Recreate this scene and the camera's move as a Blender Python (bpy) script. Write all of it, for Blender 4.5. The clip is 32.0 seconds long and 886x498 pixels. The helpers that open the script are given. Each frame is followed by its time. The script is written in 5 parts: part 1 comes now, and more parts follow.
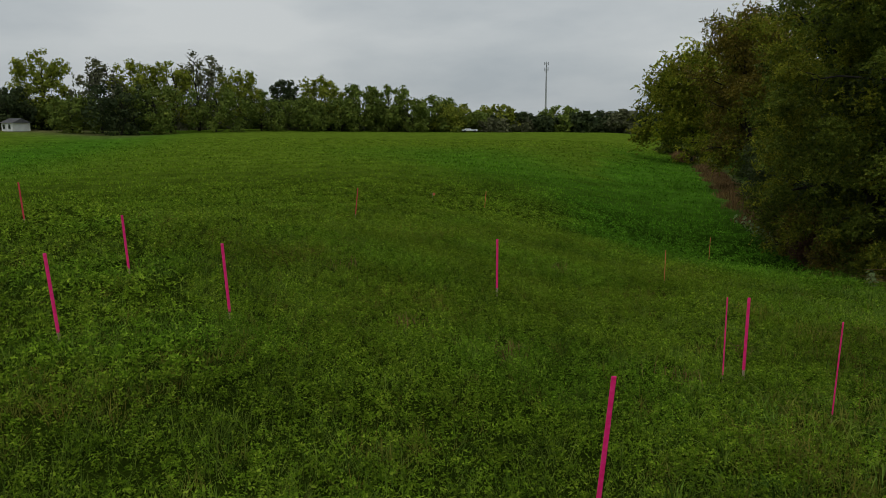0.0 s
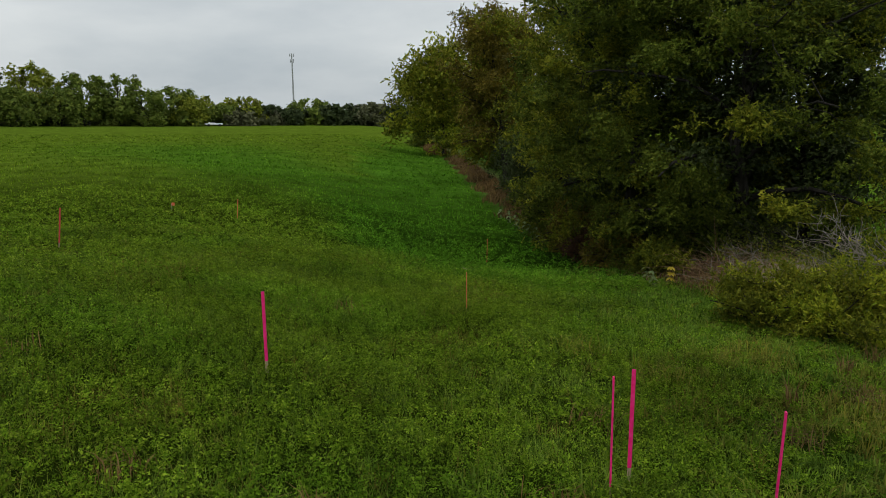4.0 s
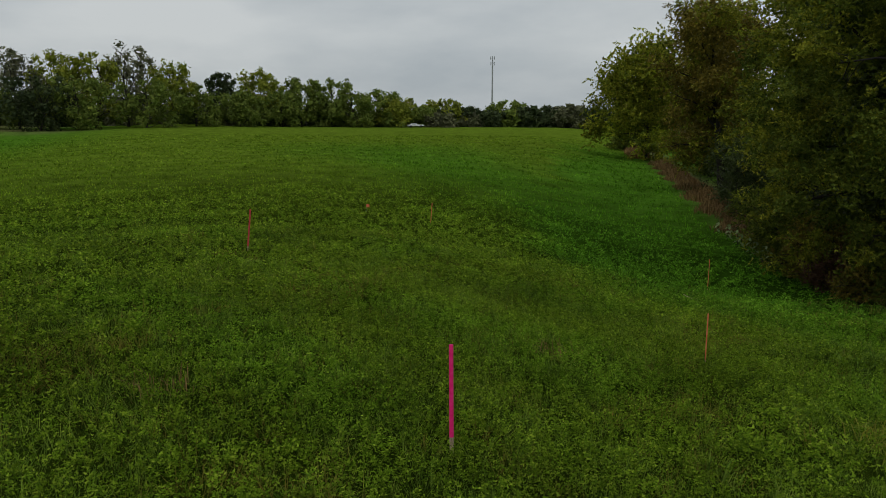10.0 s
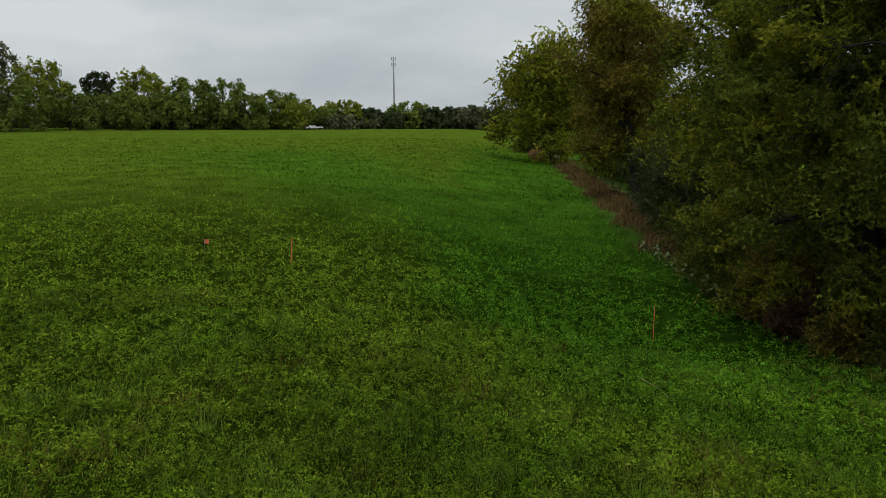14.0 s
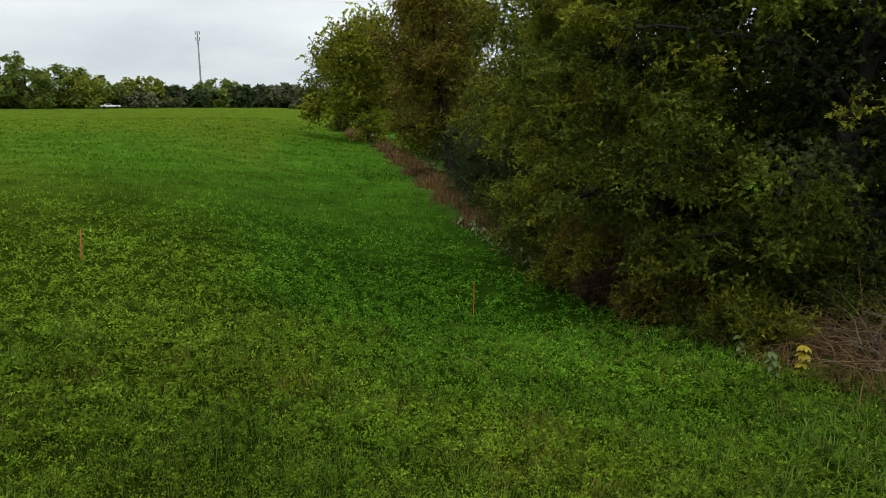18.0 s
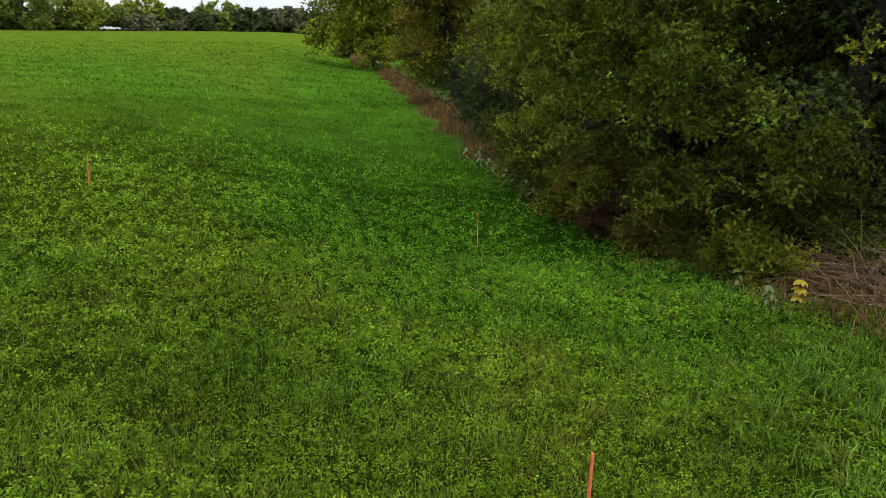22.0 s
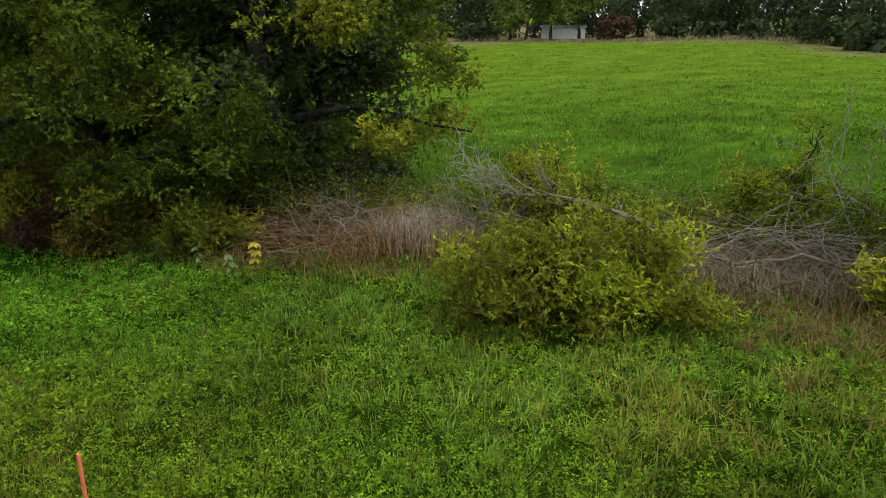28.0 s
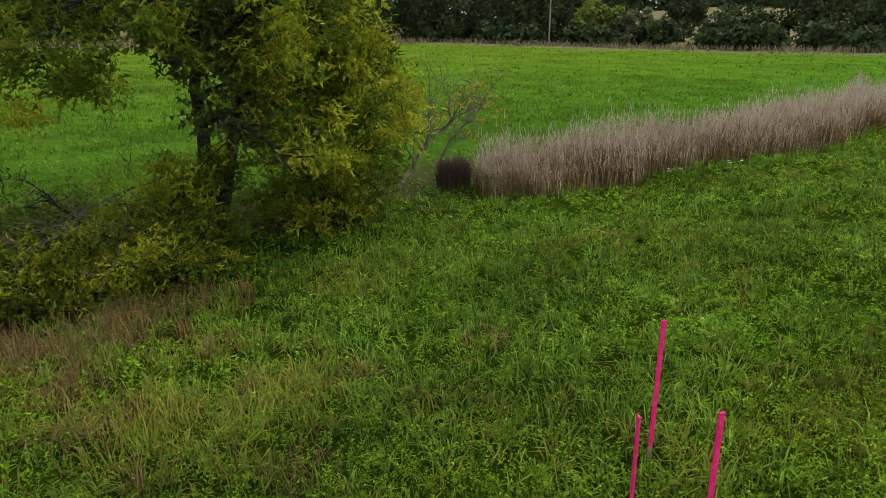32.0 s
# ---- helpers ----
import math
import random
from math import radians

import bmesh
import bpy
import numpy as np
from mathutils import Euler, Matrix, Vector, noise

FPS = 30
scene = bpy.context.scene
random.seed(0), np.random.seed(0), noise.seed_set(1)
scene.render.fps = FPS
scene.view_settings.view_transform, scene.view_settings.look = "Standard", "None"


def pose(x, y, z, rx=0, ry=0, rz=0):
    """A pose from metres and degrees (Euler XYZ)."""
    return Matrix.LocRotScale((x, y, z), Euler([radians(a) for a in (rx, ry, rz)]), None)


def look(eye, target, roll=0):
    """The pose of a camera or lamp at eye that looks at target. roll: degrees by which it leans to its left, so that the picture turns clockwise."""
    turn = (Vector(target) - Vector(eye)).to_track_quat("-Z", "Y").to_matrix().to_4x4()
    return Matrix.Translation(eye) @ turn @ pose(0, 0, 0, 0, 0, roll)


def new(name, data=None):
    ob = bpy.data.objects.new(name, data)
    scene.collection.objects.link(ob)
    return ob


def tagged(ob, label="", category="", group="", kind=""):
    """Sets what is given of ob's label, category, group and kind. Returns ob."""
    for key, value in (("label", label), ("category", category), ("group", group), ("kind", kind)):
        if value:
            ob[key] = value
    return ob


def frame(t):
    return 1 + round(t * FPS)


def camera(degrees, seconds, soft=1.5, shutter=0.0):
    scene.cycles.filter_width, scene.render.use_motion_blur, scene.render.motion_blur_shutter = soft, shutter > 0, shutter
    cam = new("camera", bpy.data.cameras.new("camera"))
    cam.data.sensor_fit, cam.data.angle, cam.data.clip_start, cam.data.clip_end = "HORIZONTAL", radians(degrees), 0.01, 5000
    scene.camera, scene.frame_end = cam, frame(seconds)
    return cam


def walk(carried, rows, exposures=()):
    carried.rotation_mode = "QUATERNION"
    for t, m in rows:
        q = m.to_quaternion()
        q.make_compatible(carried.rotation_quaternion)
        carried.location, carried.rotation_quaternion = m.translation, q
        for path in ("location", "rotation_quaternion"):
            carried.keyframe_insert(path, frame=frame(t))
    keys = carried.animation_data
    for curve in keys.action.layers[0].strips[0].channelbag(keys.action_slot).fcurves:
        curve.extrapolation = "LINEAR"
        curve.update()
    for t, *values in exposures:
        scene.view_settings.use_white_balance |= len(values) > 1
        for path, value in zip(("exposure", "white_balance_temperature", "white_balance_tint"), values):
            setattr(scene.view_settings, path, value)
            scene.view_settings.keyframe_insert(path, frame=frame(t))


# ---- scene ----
cam = camera(63.5, 32.0, soft=0.75)
PATH = [
    (0, (0.371, -0.269, 2.946), (0.406, 1.7, 2.597), -0.2),
    (0.5, (0.41, 0.463, 2.998), (0.544, 2.428, 2.649), -0.5),
    (1, (0.352, 1.13, 3.043), (0.613, 3.082, 2.691), -0.3),
    (1.5, (0.292, 1.72, 3.067), (0.674, 3.651, 2.713), -0.3),
    (2, (0.289, 2.298, 3.08), (0.789, 4.201, 2.722), -0.5),
    (2.5, (0.296, 2.762, 3.093), (0.912, 4.63, 2.731), -0.5),
    (4.5, (0.675, 3.315, 3.013), (1.367, 5.154, 2.642), -0.3),
    (5, (0.661, 3.246, 3.021), (1.253, 5.12, 2.65), -0.1),
    (5.5, (0.567, 3.138, 3.017), (1.081, 5.034, 2.645), 0.1),
    (6, (0.59, 3.056, 3.044), (1.046, 4.968, 2.674), -0.0),
    (6.5, (0.489, 3.016, 3.052), (0.897, 4.939, 2.684), 0.3),
    (7, (0.444, 3.058, 3.068), (0.771, 4.997, 2.701), 0.4),
    (7.5, (0.427, 3.325, 3.01), (0.672, 5.276, 2.643), 0.4),
    (8, (0.459, 3.623, 2.975), (0.693, 5.575, 2.609), 0.5),
    (8.5, (0.473, 4.078, 2.96), (0.706, 6.031, 2.594), 0.4),
    (9, (0.558, 4.507, 2.998), (0.784, 6.461, 2.634), -0.1),
    (9.5, (0.713, 5.126, 2.942), (0.938, 7.08, 2.579), -0.0),
    (10, (0.895, 5.756, 2.928), (1.074, 7.715, 2.565), -0.2),
    (10.5, (1.072, 6.339, 2.949), (1.174, 8.303, 2.588), -0.1),
    (11, (1.261, 7.021, 2.965), (1.276, 8.988, 2.607), 0.2),
    (11.5, (1.393, 7.754, 2.963), (1.344, 9.721, 2.604), 0.1),
    (12, (1.555, 8.484, 2.973), (1.5, 10.451, 2.618), -0.1),
    (12.5, (1.769, 9.324, 3.002), (1.728, 11.291, 2.643), 0.1),
    (13, (2.044, 10.254, 2.966), (2.117, 12.22, 2.607), 0.1),
    (13.5, (2.314, 11.058, 2.961), (2.568, 13.009, 2.599), -0.1),
    (14, (2.519, 11.652, 3.013), (2.954, 13.57, 2.652), -0.4),
    (14.5, (2.633, 11.93, 3.042), (3.272, 13.789, 2.676), -0.6),
    (15, (2.659, 12.056, 3.012), (3.491, 13.837, 2.642), -0.6),
    (15.5, (2.68, 12.151, 2.997), (3.589, 13.891, 2.618), -0.6),
    (17.5, (2.768, 12.147, 3.0), (3.667, 13.89, 2.607), -0.3),
    (18, (2.755, 12.089, 2.981), (3.649, 13.828, 2.561), -0.2),
    (18.5, (2.742, 12.099, 2.966), (3.628, 13.826, 2.487), -0.1),
    (19, (2.749, 12.108, 3.012), (3.625, 13.821, 2.465), -0.0),
    (19.5, (2.735, 12.143, 3.009), (3.603, 13.839, 2.4), 0.1),
    (20, (2.751, 12.14, 3.012), (3.614, 13.837, 2.398), 0.3),
    (20.5, (2.71, 12.062, 2.985), (3.575, 13.759, 2.375), 0.3),
    (21, (2.686, 12.009, 3.003), (3.551, 13.706, 2.393), 0.4),
    (21.5, (2.67, 11.974, 3.016), (3.533, 13.673, 2.407), 0.5),
    (22, (2.688, 11.955, 3.016), (3.549, 13.655, 2.409), 0.5),
    (22.5, (2.701, 11.948, 3.016), (3.559, 13.649, 2.409), 0.5),
    (23, (2.721, 12.003, 3.049), (3.566, 13.711, 2.442), 0.5),
    (23.5, (2.75, 12.008, 3.03), (3.581, 13.725, 2.429), 0.4),
    (24, (2.836, 12.014, 3.005), (3.717, 13.707, 2.406), 0.4),
    (24.5, (2.87, 12.016, 2.971), (3.853, 13.651, 2.371), 0.1),
    (26.5, (2.765, 11.845, 2.738), (4.16, 13.147, 2.138), 0.1),
    (27, (2.77, 11.873, 2.695), (4.312, 12.996, 2.094), 0.0),
    (27.5, (2.773, 11.896, 2.666), (4.456, 12.792, 2.064), -0.2),
    (28, (2.764, 11.92, 2.678), (4.556, 12.571, 2.074), -0.1),
    (28.5, (2.767, 11.965, 2.704), (4.632, 12.356, 2.097), -0.0),
    (29, (2.791, 11.961, 2.73), (4.692, 12.089, 2.121), -0.1),
    (29.5, (2.803, 11.952, 2.759), (4.701, 11.794, 2.149), -0.0),
    (30, (2.805, 11.936, 2.824), (4.656, 11.493, 2.209), -0.1),
    (30.5, (2.786, 11.937, 2.887), (4.546, 11.217, 2.266), -0.1),
    (31, (2.795, 11.923, 2.939), (4.422, 10.946, 2.31), -0.1),
    (31.5, (2.825, 11.904, 2.95), (4.285, 10.691, 2.319), 0.1),
    (32, (2.827, 11.897, 2.959), (4.092, 10.482, 2.328), 0.2),
]
walk(cam, [(t, look(eye, target, roll)) for t, eye, target, roll in PATH],
     exposures=[(0, -0.12), (5, 0.24), (8, 0.02), (12, -0.15), (13, -0.12), (15, 0.38), (17.8, 0.60), (19.5, 1.03), (24, 1.14), (27, 1.2), (29, 1.12), (32, 1.12)])

# ---------------------------------------------------------------- sky and sun
world = bpy.data.worlds.new("overcast_sky")
scene.world = world
world.use_nodes = True
wt = world.node_tree
wt.nodes.clear()
w_out = wt.nodes.new("ShaderNodeOutputWorld")
w_bg = wt.nodes.new("ShaderNodeBackground")
w_sky = wt.nodes.new("ShaderNodeTexSky")
w_sky.sky_type = "NISHITA"
w_sky.sun_disc = False
w_sky.sun_elevation = radians(60)
w_sky.sun_rotation = radians(200)
w_sky.air_density, w_sky.dust_density = 1.0, 3.0
w_co = wt.nodes.new("ShaderNodeTexCoord")
w_map = wt.nodes.new("ShaderNodeMapping")
w_map.inputs["Scale"].default_value = (1.0, 1.0, 3.2)
w_n1 = wt.nodes.new("ShaderNodeTexNoise")
w_n1.inputs["Scale"].default_value = 2.0
w_n1.inputs["Detail"].default_value = 7
w_n1.inputs["Roughness"].default_value = 0.52
w_ramp = wt.nodes.new("ShaderNodeValToRGB")
w_ramp.color_ramp.elements[0].position = 0.36
w_ramp.color_ramp.elements[0].color = (4.1, 4.55, 4.85, 1)
w_ramp.color_ramp.elements[1].position = 0.62
w_ramp.color_ramp.elements[1].color = (6.2, 6.5, 6.55, 1)
w_mix = wt.nodes.new("ShaderNodeMixRGB")
w_mix.inputs[0].default_value = 0.93
wt.links.new(w_co.outputs["Generated"], w_map.inputs[0])
wt.links.new(w_map.outputs[0], w_n1.inputs["Vector"])
wt.links.new(w_n1.outputs["Fac"], w_ramp.inputs[0])
wt.links.new(w_sky.outputs[0], w_mix.inputs[1])
wt.links.new(w_ramp.outputs[0], w_mix.inputs[2])
wt.links.new(w_mix.outputs[0], w_bg.inputs[0])
w_bg.inputs[1].default_value = 0.1
wt.links.new(w_bg.outputs[0], w_out.inputs[0])

sun_data = bpy.data.lights.new("sun", "SUN")
sun_data.energy = 0.85
sun_data.angle = radians(40)
sun_data.color = (1.0, 0.97, 0.92)
sun = new("sun", sun_data)
sun.matrix_world = look((0, 0, 60), (6, 16.5, 30))

# ---------------------------------------------------------------- materials
def shader(name, colours, rough=0.7, noise_scale=3.0, detail=5.0, bump=0.0, bump_scale=40.0, metal=0.0,
           island=0.0, leaf=0.0, lush=None, dry=None, obj_random=0.0, spec=0.3, stretch=(1, 1, 1), patch=0.0, soil_shade=None, mottle=0.0, clump=0.0):
    """Node material: a ramp of colours over noise in real size, with patches, per-piece variation and fine relief."""
    m = bpy.data.materials.new(name)
    m.use_nodes = True
    nt = m.node_tree
    N, L = nt.nodes, nt.links
    bsdf = N["Principled BSDF"]
    geo = N.new("ShaderNodeNewGeometry")
    mp = N.new("ShaderNodeMapping")
    mp.inputs["Scale"].default_value = stretch
    co = N.new("ShaderNodeTexCoord")
    L.new(co.outputs["Object"], mp.inputs[0])
    n1 = N.new("ShaderNodeTexNoise")
    n1.inputs["Scale"].default_value = noise_scale
    n1.inputs["Detail"].default_value = detail
    n1.inputs["Roughness"].default_value = 0.65
    L.new(mp.outputs[0], n1.inputs["Vector"])
    fac = n1.outputs["Fac"]
    if island or obj_random:
        rnd = geo.outputs["Random Per Island"]
        if obj_random:
            rnd = N.new("ShaderNodeObjectInfo").outputs["Random"]
        mix = N.new("ShaderNodeMix")
        mix.inputs[0].default_value = island or obj_random
        L.new(fac, mix.inputs[2])
        L.new(rnd, mix.inputs[3])
        fac = mix.outputs[0]
    ramp = N.new("ShaderNodeValToRGB")
    els = ramp.color_ramp.elements
    lo, hi = (0.05, 0.95) if (island or obj_random) else (0.3, 0.7)
    while len(els) < len(colours):
        els.new(0.5)
    for i, c in enumerate(colours):
        els[i].position = lo + (hi - lo) * i / max(1, len(colours) - 1)
        els[i].color = (*c, 1)
    L.new(fac, ramp.inputs[0])
    col = ramp.outputs[0]
    # the third tint darkens for bare earth and for shade painted between near plants
    for attr, tint in (("lush", lush), ("dry", dry), ("soil_shade", soil_shade)):
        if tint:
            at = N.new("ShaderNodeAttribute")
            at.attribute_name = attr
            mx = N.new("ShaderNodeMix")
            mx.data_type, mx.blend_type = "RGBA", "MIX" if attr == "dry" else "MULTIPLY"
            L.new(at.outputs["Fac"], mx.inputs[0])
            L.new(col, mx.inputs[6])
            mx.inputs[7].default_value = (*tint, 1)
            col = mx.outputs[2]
    for amount, size, fine in ((patch, 0.35, 9), (mottle, 1.9, 4), (clump, 6.5, 2)):
        if not amount:
            continue
        n2 = N.new("ShaderNodeTexNoise")
        n2.inputs["Scale"].default_value = size
        n2.inputs["Detail"].default_value = fine
        n2.inputs["Roughness"].default_value = 0.6
        L.new(co.outputs["Object"], n2.inputs["Vector"])
        mr = N.new("ShaderNodeMapRange")
        mr.inputs[1].default_value, mr.inputs[2].default_value = 0.32, 0.68
        mr.inputs[3].default_value, mr.inputs[4].default_value = 1 - amount, 1 + amount
        L.new(n2.outputs["Fac"], mr.inputs[0])
        mx = N.new("ShaderNodeMix")
        mx.data_type, mx.blend_type = "RGBA", "MULTIPLY"
        mx.inputs[0].default_value = 1
        L.new(col, mx.inputs[6])
        L.new(mr.outputs[0], mx.inputs[7])
        col = mx.outputs[2]
    L.new(col, bsdf.inputs["Base Color"])
    bsdf.inputs["Roughness"].default_value = rough
    bsdf.inputs["Metallic"].default_value = metal
    bsdf.inputs["Specular IOR Level"].default_value = spec
    if bump:
        nb = N.new("ShaderNodeTexNoise")
        nb.inputs["Scale"].default_value = bump_scale
        nb.inputs["Detail"].default_value = 6
        L.new(mp.outputs[0], nb.inputs["Vector"])
        bp = N.new("ShaderNodeBump")
        bp.inputs["Strength"].default_value = bump
        bp.inputs["Distance"].default_value = 0.05
        L.new(nb.outputs["Fac"], bp.inputs["Height"])
        L.new(bp.outputs[0], bsdf.inputs["Normal"])
    if leaf:
        tr = N.new("ShaderNodeBsdfTranslucent")
        L.new(col, tr.inputs[0])
        ms = N.new("ShaderNodeMixShader")
        ms.inputs[0].default_value = leaf
        L.new(bsdf.outputs[0], ms.inputs[1])
        L.new(tr.outputs[0], ms.inputs[2])
        L.new(ms.outputs[0], N["Material Output"].inputs[0])
    return m


LUSH = (0.60, 0.94, 0.85)
# its dark multiply tint is earth colour plus painted shade in the sward's gaps
M_GROUND = shader("field_soil_shade_and_sward", [(0.054, 0.092, 0.008), (0.098, 0.155, 0.013), (0.146, 0.212, 0.022)], 0.9, 26.0, 12, 1.0, 30.0,
                  lush=LUSH, dry=(0.16, 0.132, 0.07), patch=0.3, spec=0.0, soil_shade=(0.15, 0.17, 0.2), mottle=0.25)
M_CLOVER = shader("clover_leaf", [(0.034, 0.070, 0.006), (0.098, 0.176, 0.010), (0.180, 0.278, 0.017), (0.34, 0.42, 0.045)], 0.7, 1.6, 5,
                  island=0.6, leaf=0.3, lush=LUSH, patch=0.3, spec=0.02, mottle=0.22, clump=0.4)
M_GRASS = shader("grass_blade", [(0.030, 0.056, 0.008), (0.090, 0.146, 0.017), (0.178, 0.252, 0.031), (0.31, 0.355, 0.06)], 0.65, 0.7, 4,
                 island=0.6, leaf=0.3, patch=0.35, lush=LUSH, dry=(0.20, 0.155, 0.03), spec=0.02, clump=0.35)
M_YELLOWED = shader("yellowed_grass", [(0.09, 0.11, 0.010), (0.20, 0.20, 0.018), (0.33, 0.29, 0.03)], 0.7, 0.8, 4, island=0.6, leaf=0.3, patch=0.3)
M_STRAW = shader("grey_straw", [(0.095, 0.074, 0.042), (0.19, 0.152, 0.09), (0.33, 0.275, 0.175)], 0.85, 0.8, 4, island=0.6, leaf=0.2, patch=0.3)
M_DEADWOOD = shader("dead_sapling_wood", [(0.05, 0.043, 0.036), (0.115, 0.10, 0.082), (0.23, 0.205, 0.17)], 0.95, 5, 5, 0.5, 30, spec=0.05)
M_DRY = shader("dry_grass", [(0.11, 0.055, 0.018), (0.20, 0.115, 0.038), (0.32, 0.22, 0.08)], 0.8, 0.8, 4, island=0.6, leaf=0.2, patch=0.2)
M_REED = shader("dry_reed", [(0.07, 0.035, 0.018), (0.24, 0.15, 0.085), (0.44, 0.34, 0.235), (0.74, 0.65, 0.52)], 0.8, 1.6, 4, island=0.6, leaf=0.35, patch=0.4, mottle=0.35)
M_TWIG = shader("dead_twig", [(0.10, 0.084, 0.066), (0.215, 0.187, 0.15), (0.42, 0.375, 0.315)], 0.85, 2, 4, island=0.5)
M_BRUSH = shader("dry_brush", [(0.085, 0.046, 0.021), (0.185, 0.108, 0.052), (0.37, 0.255, 0.14)], 0.85, 2, 4, island=0.6)
M_CLUMP = shader("dark_dead_stem", [(0.045, 0.028, 0.022), (0.10, 0.062, 0.048), (0.20, 0.13, 0.10)], 0.9, 2, 4, island=0.6)
M_BARK = shader("bark", [(0.010, 0.009, 0.008), (0.022, 0.019, 0.015), (0.046, 0.04, 0.032)], 0.9, 6, 8, 1.0, 14, stretch=(1, 1, 0.25))
M_LEAF_GREEN = shader("leaf_green", [(0.036, 0.056, 0.010), (0.082, 0.118, 0.016), (0.148, 0.184, 0.024), (0.26, 0.255, 0.032)], 0.55, 0.5, 4, island=0.55, leaf=0.45, patch=0.4, mottle=0.45, spec=0.05)
M_LEAF_YELLOW = shader("leaf_yellow_green", [(0.060, 0.098, 0.008), (0.172, 0.228, 0.016), (0.33, 0.36, 0.026), (0.54, 0.46, 0.05)], 0.55, 0.6, 4, island=0.55, leaf=0.45, patch=0.4, mottle=0.45, spec=0.05)
M_LEAF_WILLOW = shader("leaf_willow_green", [(0.036, 0.066, 0.008), (0.090, 0.142, 0.014), (0.165, 0.215, 0.020), (0.28, 0.29, 0.03)], 0.55, 0.5, 4, island=0.55, leaf=0.45, patch=0.4, mottle=0.45, spec=0.05)
M_LEAF_GOLD = shader("leaf_willow_gold", [(0.105, 0.130, 0.010), (0.27, 0.31, 0.022), (0.46, 0.46, 0.035), (0.60, 0.48, 0.05)], 0.55, 0.6, 4, island=0.55, leaf=0.45, patch=0.35, mottle=0.4, spec=0.05)
M_LEAF_OLIVE = shader("leaf_olive_yellow", [(0.052, 0.072, 0.009), (0.130, 0.160, 0.016), (0.245, 0.258, 0.024), (0.41, 0.35, 0.038)], 0.55, 0.8, 4, island=0.55, leaf=0.45, patch=0.4, mottle=0.45, spec=0.05)
M_LEAF_BROWN = shader("leaf_autumn_brown", [(0.044, 0.045, 0.008), (0.11, 0.094, 0.014), (0.195, 0.15, 0.021), (0.29, 0.21, 0.034)], 0.6, 0.5, 4, island=0.55, leaf=0.3, patch=0.3, spec=0.1)
# dark leaf of some trees and shrubs; also paints the shade inside crowns
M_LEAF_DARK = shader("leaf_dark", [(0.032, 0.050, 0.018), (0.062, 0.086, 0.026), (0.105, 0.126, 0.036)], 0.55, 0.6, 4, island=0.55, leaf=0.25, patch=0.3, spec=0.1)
M_LEAF_FAR = shader("leaf_far", [(0.066, 0.104, 0.020), (0.130, 0.178, 0.030), (0.225, 0.255, 0.042)], 0.7, 0.12, 4, island=0.5, leaf=0.25, obj_random=0.0, patch=0.3, spec=0.1)
M_LEAF_FARY = shader("leaf_far_light", [(0.095, 0.128, 0.016), (0.195, 0.230, 0.024), (0.33, 0.335, 0.04)], 0.7, 0.12, 4, island=0.5, leaf=0.25, patch=0.3, spec=0.1)
M_LEAF_FARB = shader("leaf_far_grey", [(0.07, 0.078, 0.045), (0.115, 0.122, 0.062), (0.18, 0.18, 0.09)], 0.7, 0.12, 4, island=0.5, leaf=0.2, patch=0.3, spec=0.1)
# the dark tone of these far leaves includes shade on the eastern tree line
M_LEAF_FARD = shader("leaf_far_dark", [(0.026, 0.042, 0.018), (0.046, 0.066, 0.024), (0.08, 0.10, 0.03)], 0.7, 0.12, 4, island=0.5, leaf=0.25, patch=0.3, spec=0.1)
M_LEAF_RUSSET = shader("leaf_russet", [(0.05, 0.028, 0.018), (0.085, 0.045, 0.026), (0.12, 0.065, 0.035)], 0.7, 0.3, 4, island=0.5, leaf=0.2, spec=0.1)
M_PINK = shader("pink_paint", [(0.76, 0.010, 0.13), (0.88, 0.018, 0.19), (0.92, 0.05, 0.26)], 0.55, 14, 6, 0.2, 60)
M_STAKE_RED = shader("faded_red_paint", [(0.52, 0.03, 0.05), (0.64, 0.055, 0.07), (0.70, 0.10, 0.10)], 0.6, 9, 6, 0.2, 60)
M_RED = shader("faded_orange_paint", [(0.58, 0.09, 0.04), (0.70, 0.16, 0.07), (0.74, 0.26, 0.14)], 0.6, 9, 6, 0.2, 60)
M_WOOD = shader("bare_lath", [(0.3, 0.2, 0.12), (0.42, 0.31, 0.2), (0.5, 0.4, 0.28)], 0.8, 10, 6, 0.3, 50, stretch=(1, 1, 0.15))
M_STEEL = shader("galvanised_steel", [(0.3, 0.31, 0.33), (0.42, 0.43, 0.45)], 0.5, 2, 4, metal=0.4)
M_WHITE = shader("white_paint", [(0.62, 0.63, 0.64), (0.75, 0.76, 0.76)], 0.6, 0.8, 4)
M_ROOF = shader("dark_shingle", [(0.07, 0.07, 0.075), (0.12, 0.12, 0.125)], 0.9, 2, 5)
M_GLASS = shader("dark_glass", [(0.02, 0.024, 0.03), (0.035, 0.04, 0.045)], 0.08, 1, 2, spec=0.6)
M_TYRE = shader("tyre_rubber", [(0.02, 0.02, 0.02), (0.035, 0.035, 0.035)], 0.9, 6, 3)
M_PLUME = shader("pale_plume", [(0.24, 0.18, 0.12), (0.42, 0.34, 0.255), (0.62, 0.55, 0.45)], 0.9, 1.5, 4, island=0.6, leaf=0.25, spec=0.05)
M_LEAF_ORANGE = shader("leaf_orange", [(0.3, 0.16, 0.02), (0.5, 0.32, 0.03)], 0.6, 2, 3, island=0.6, leaf=0.3)
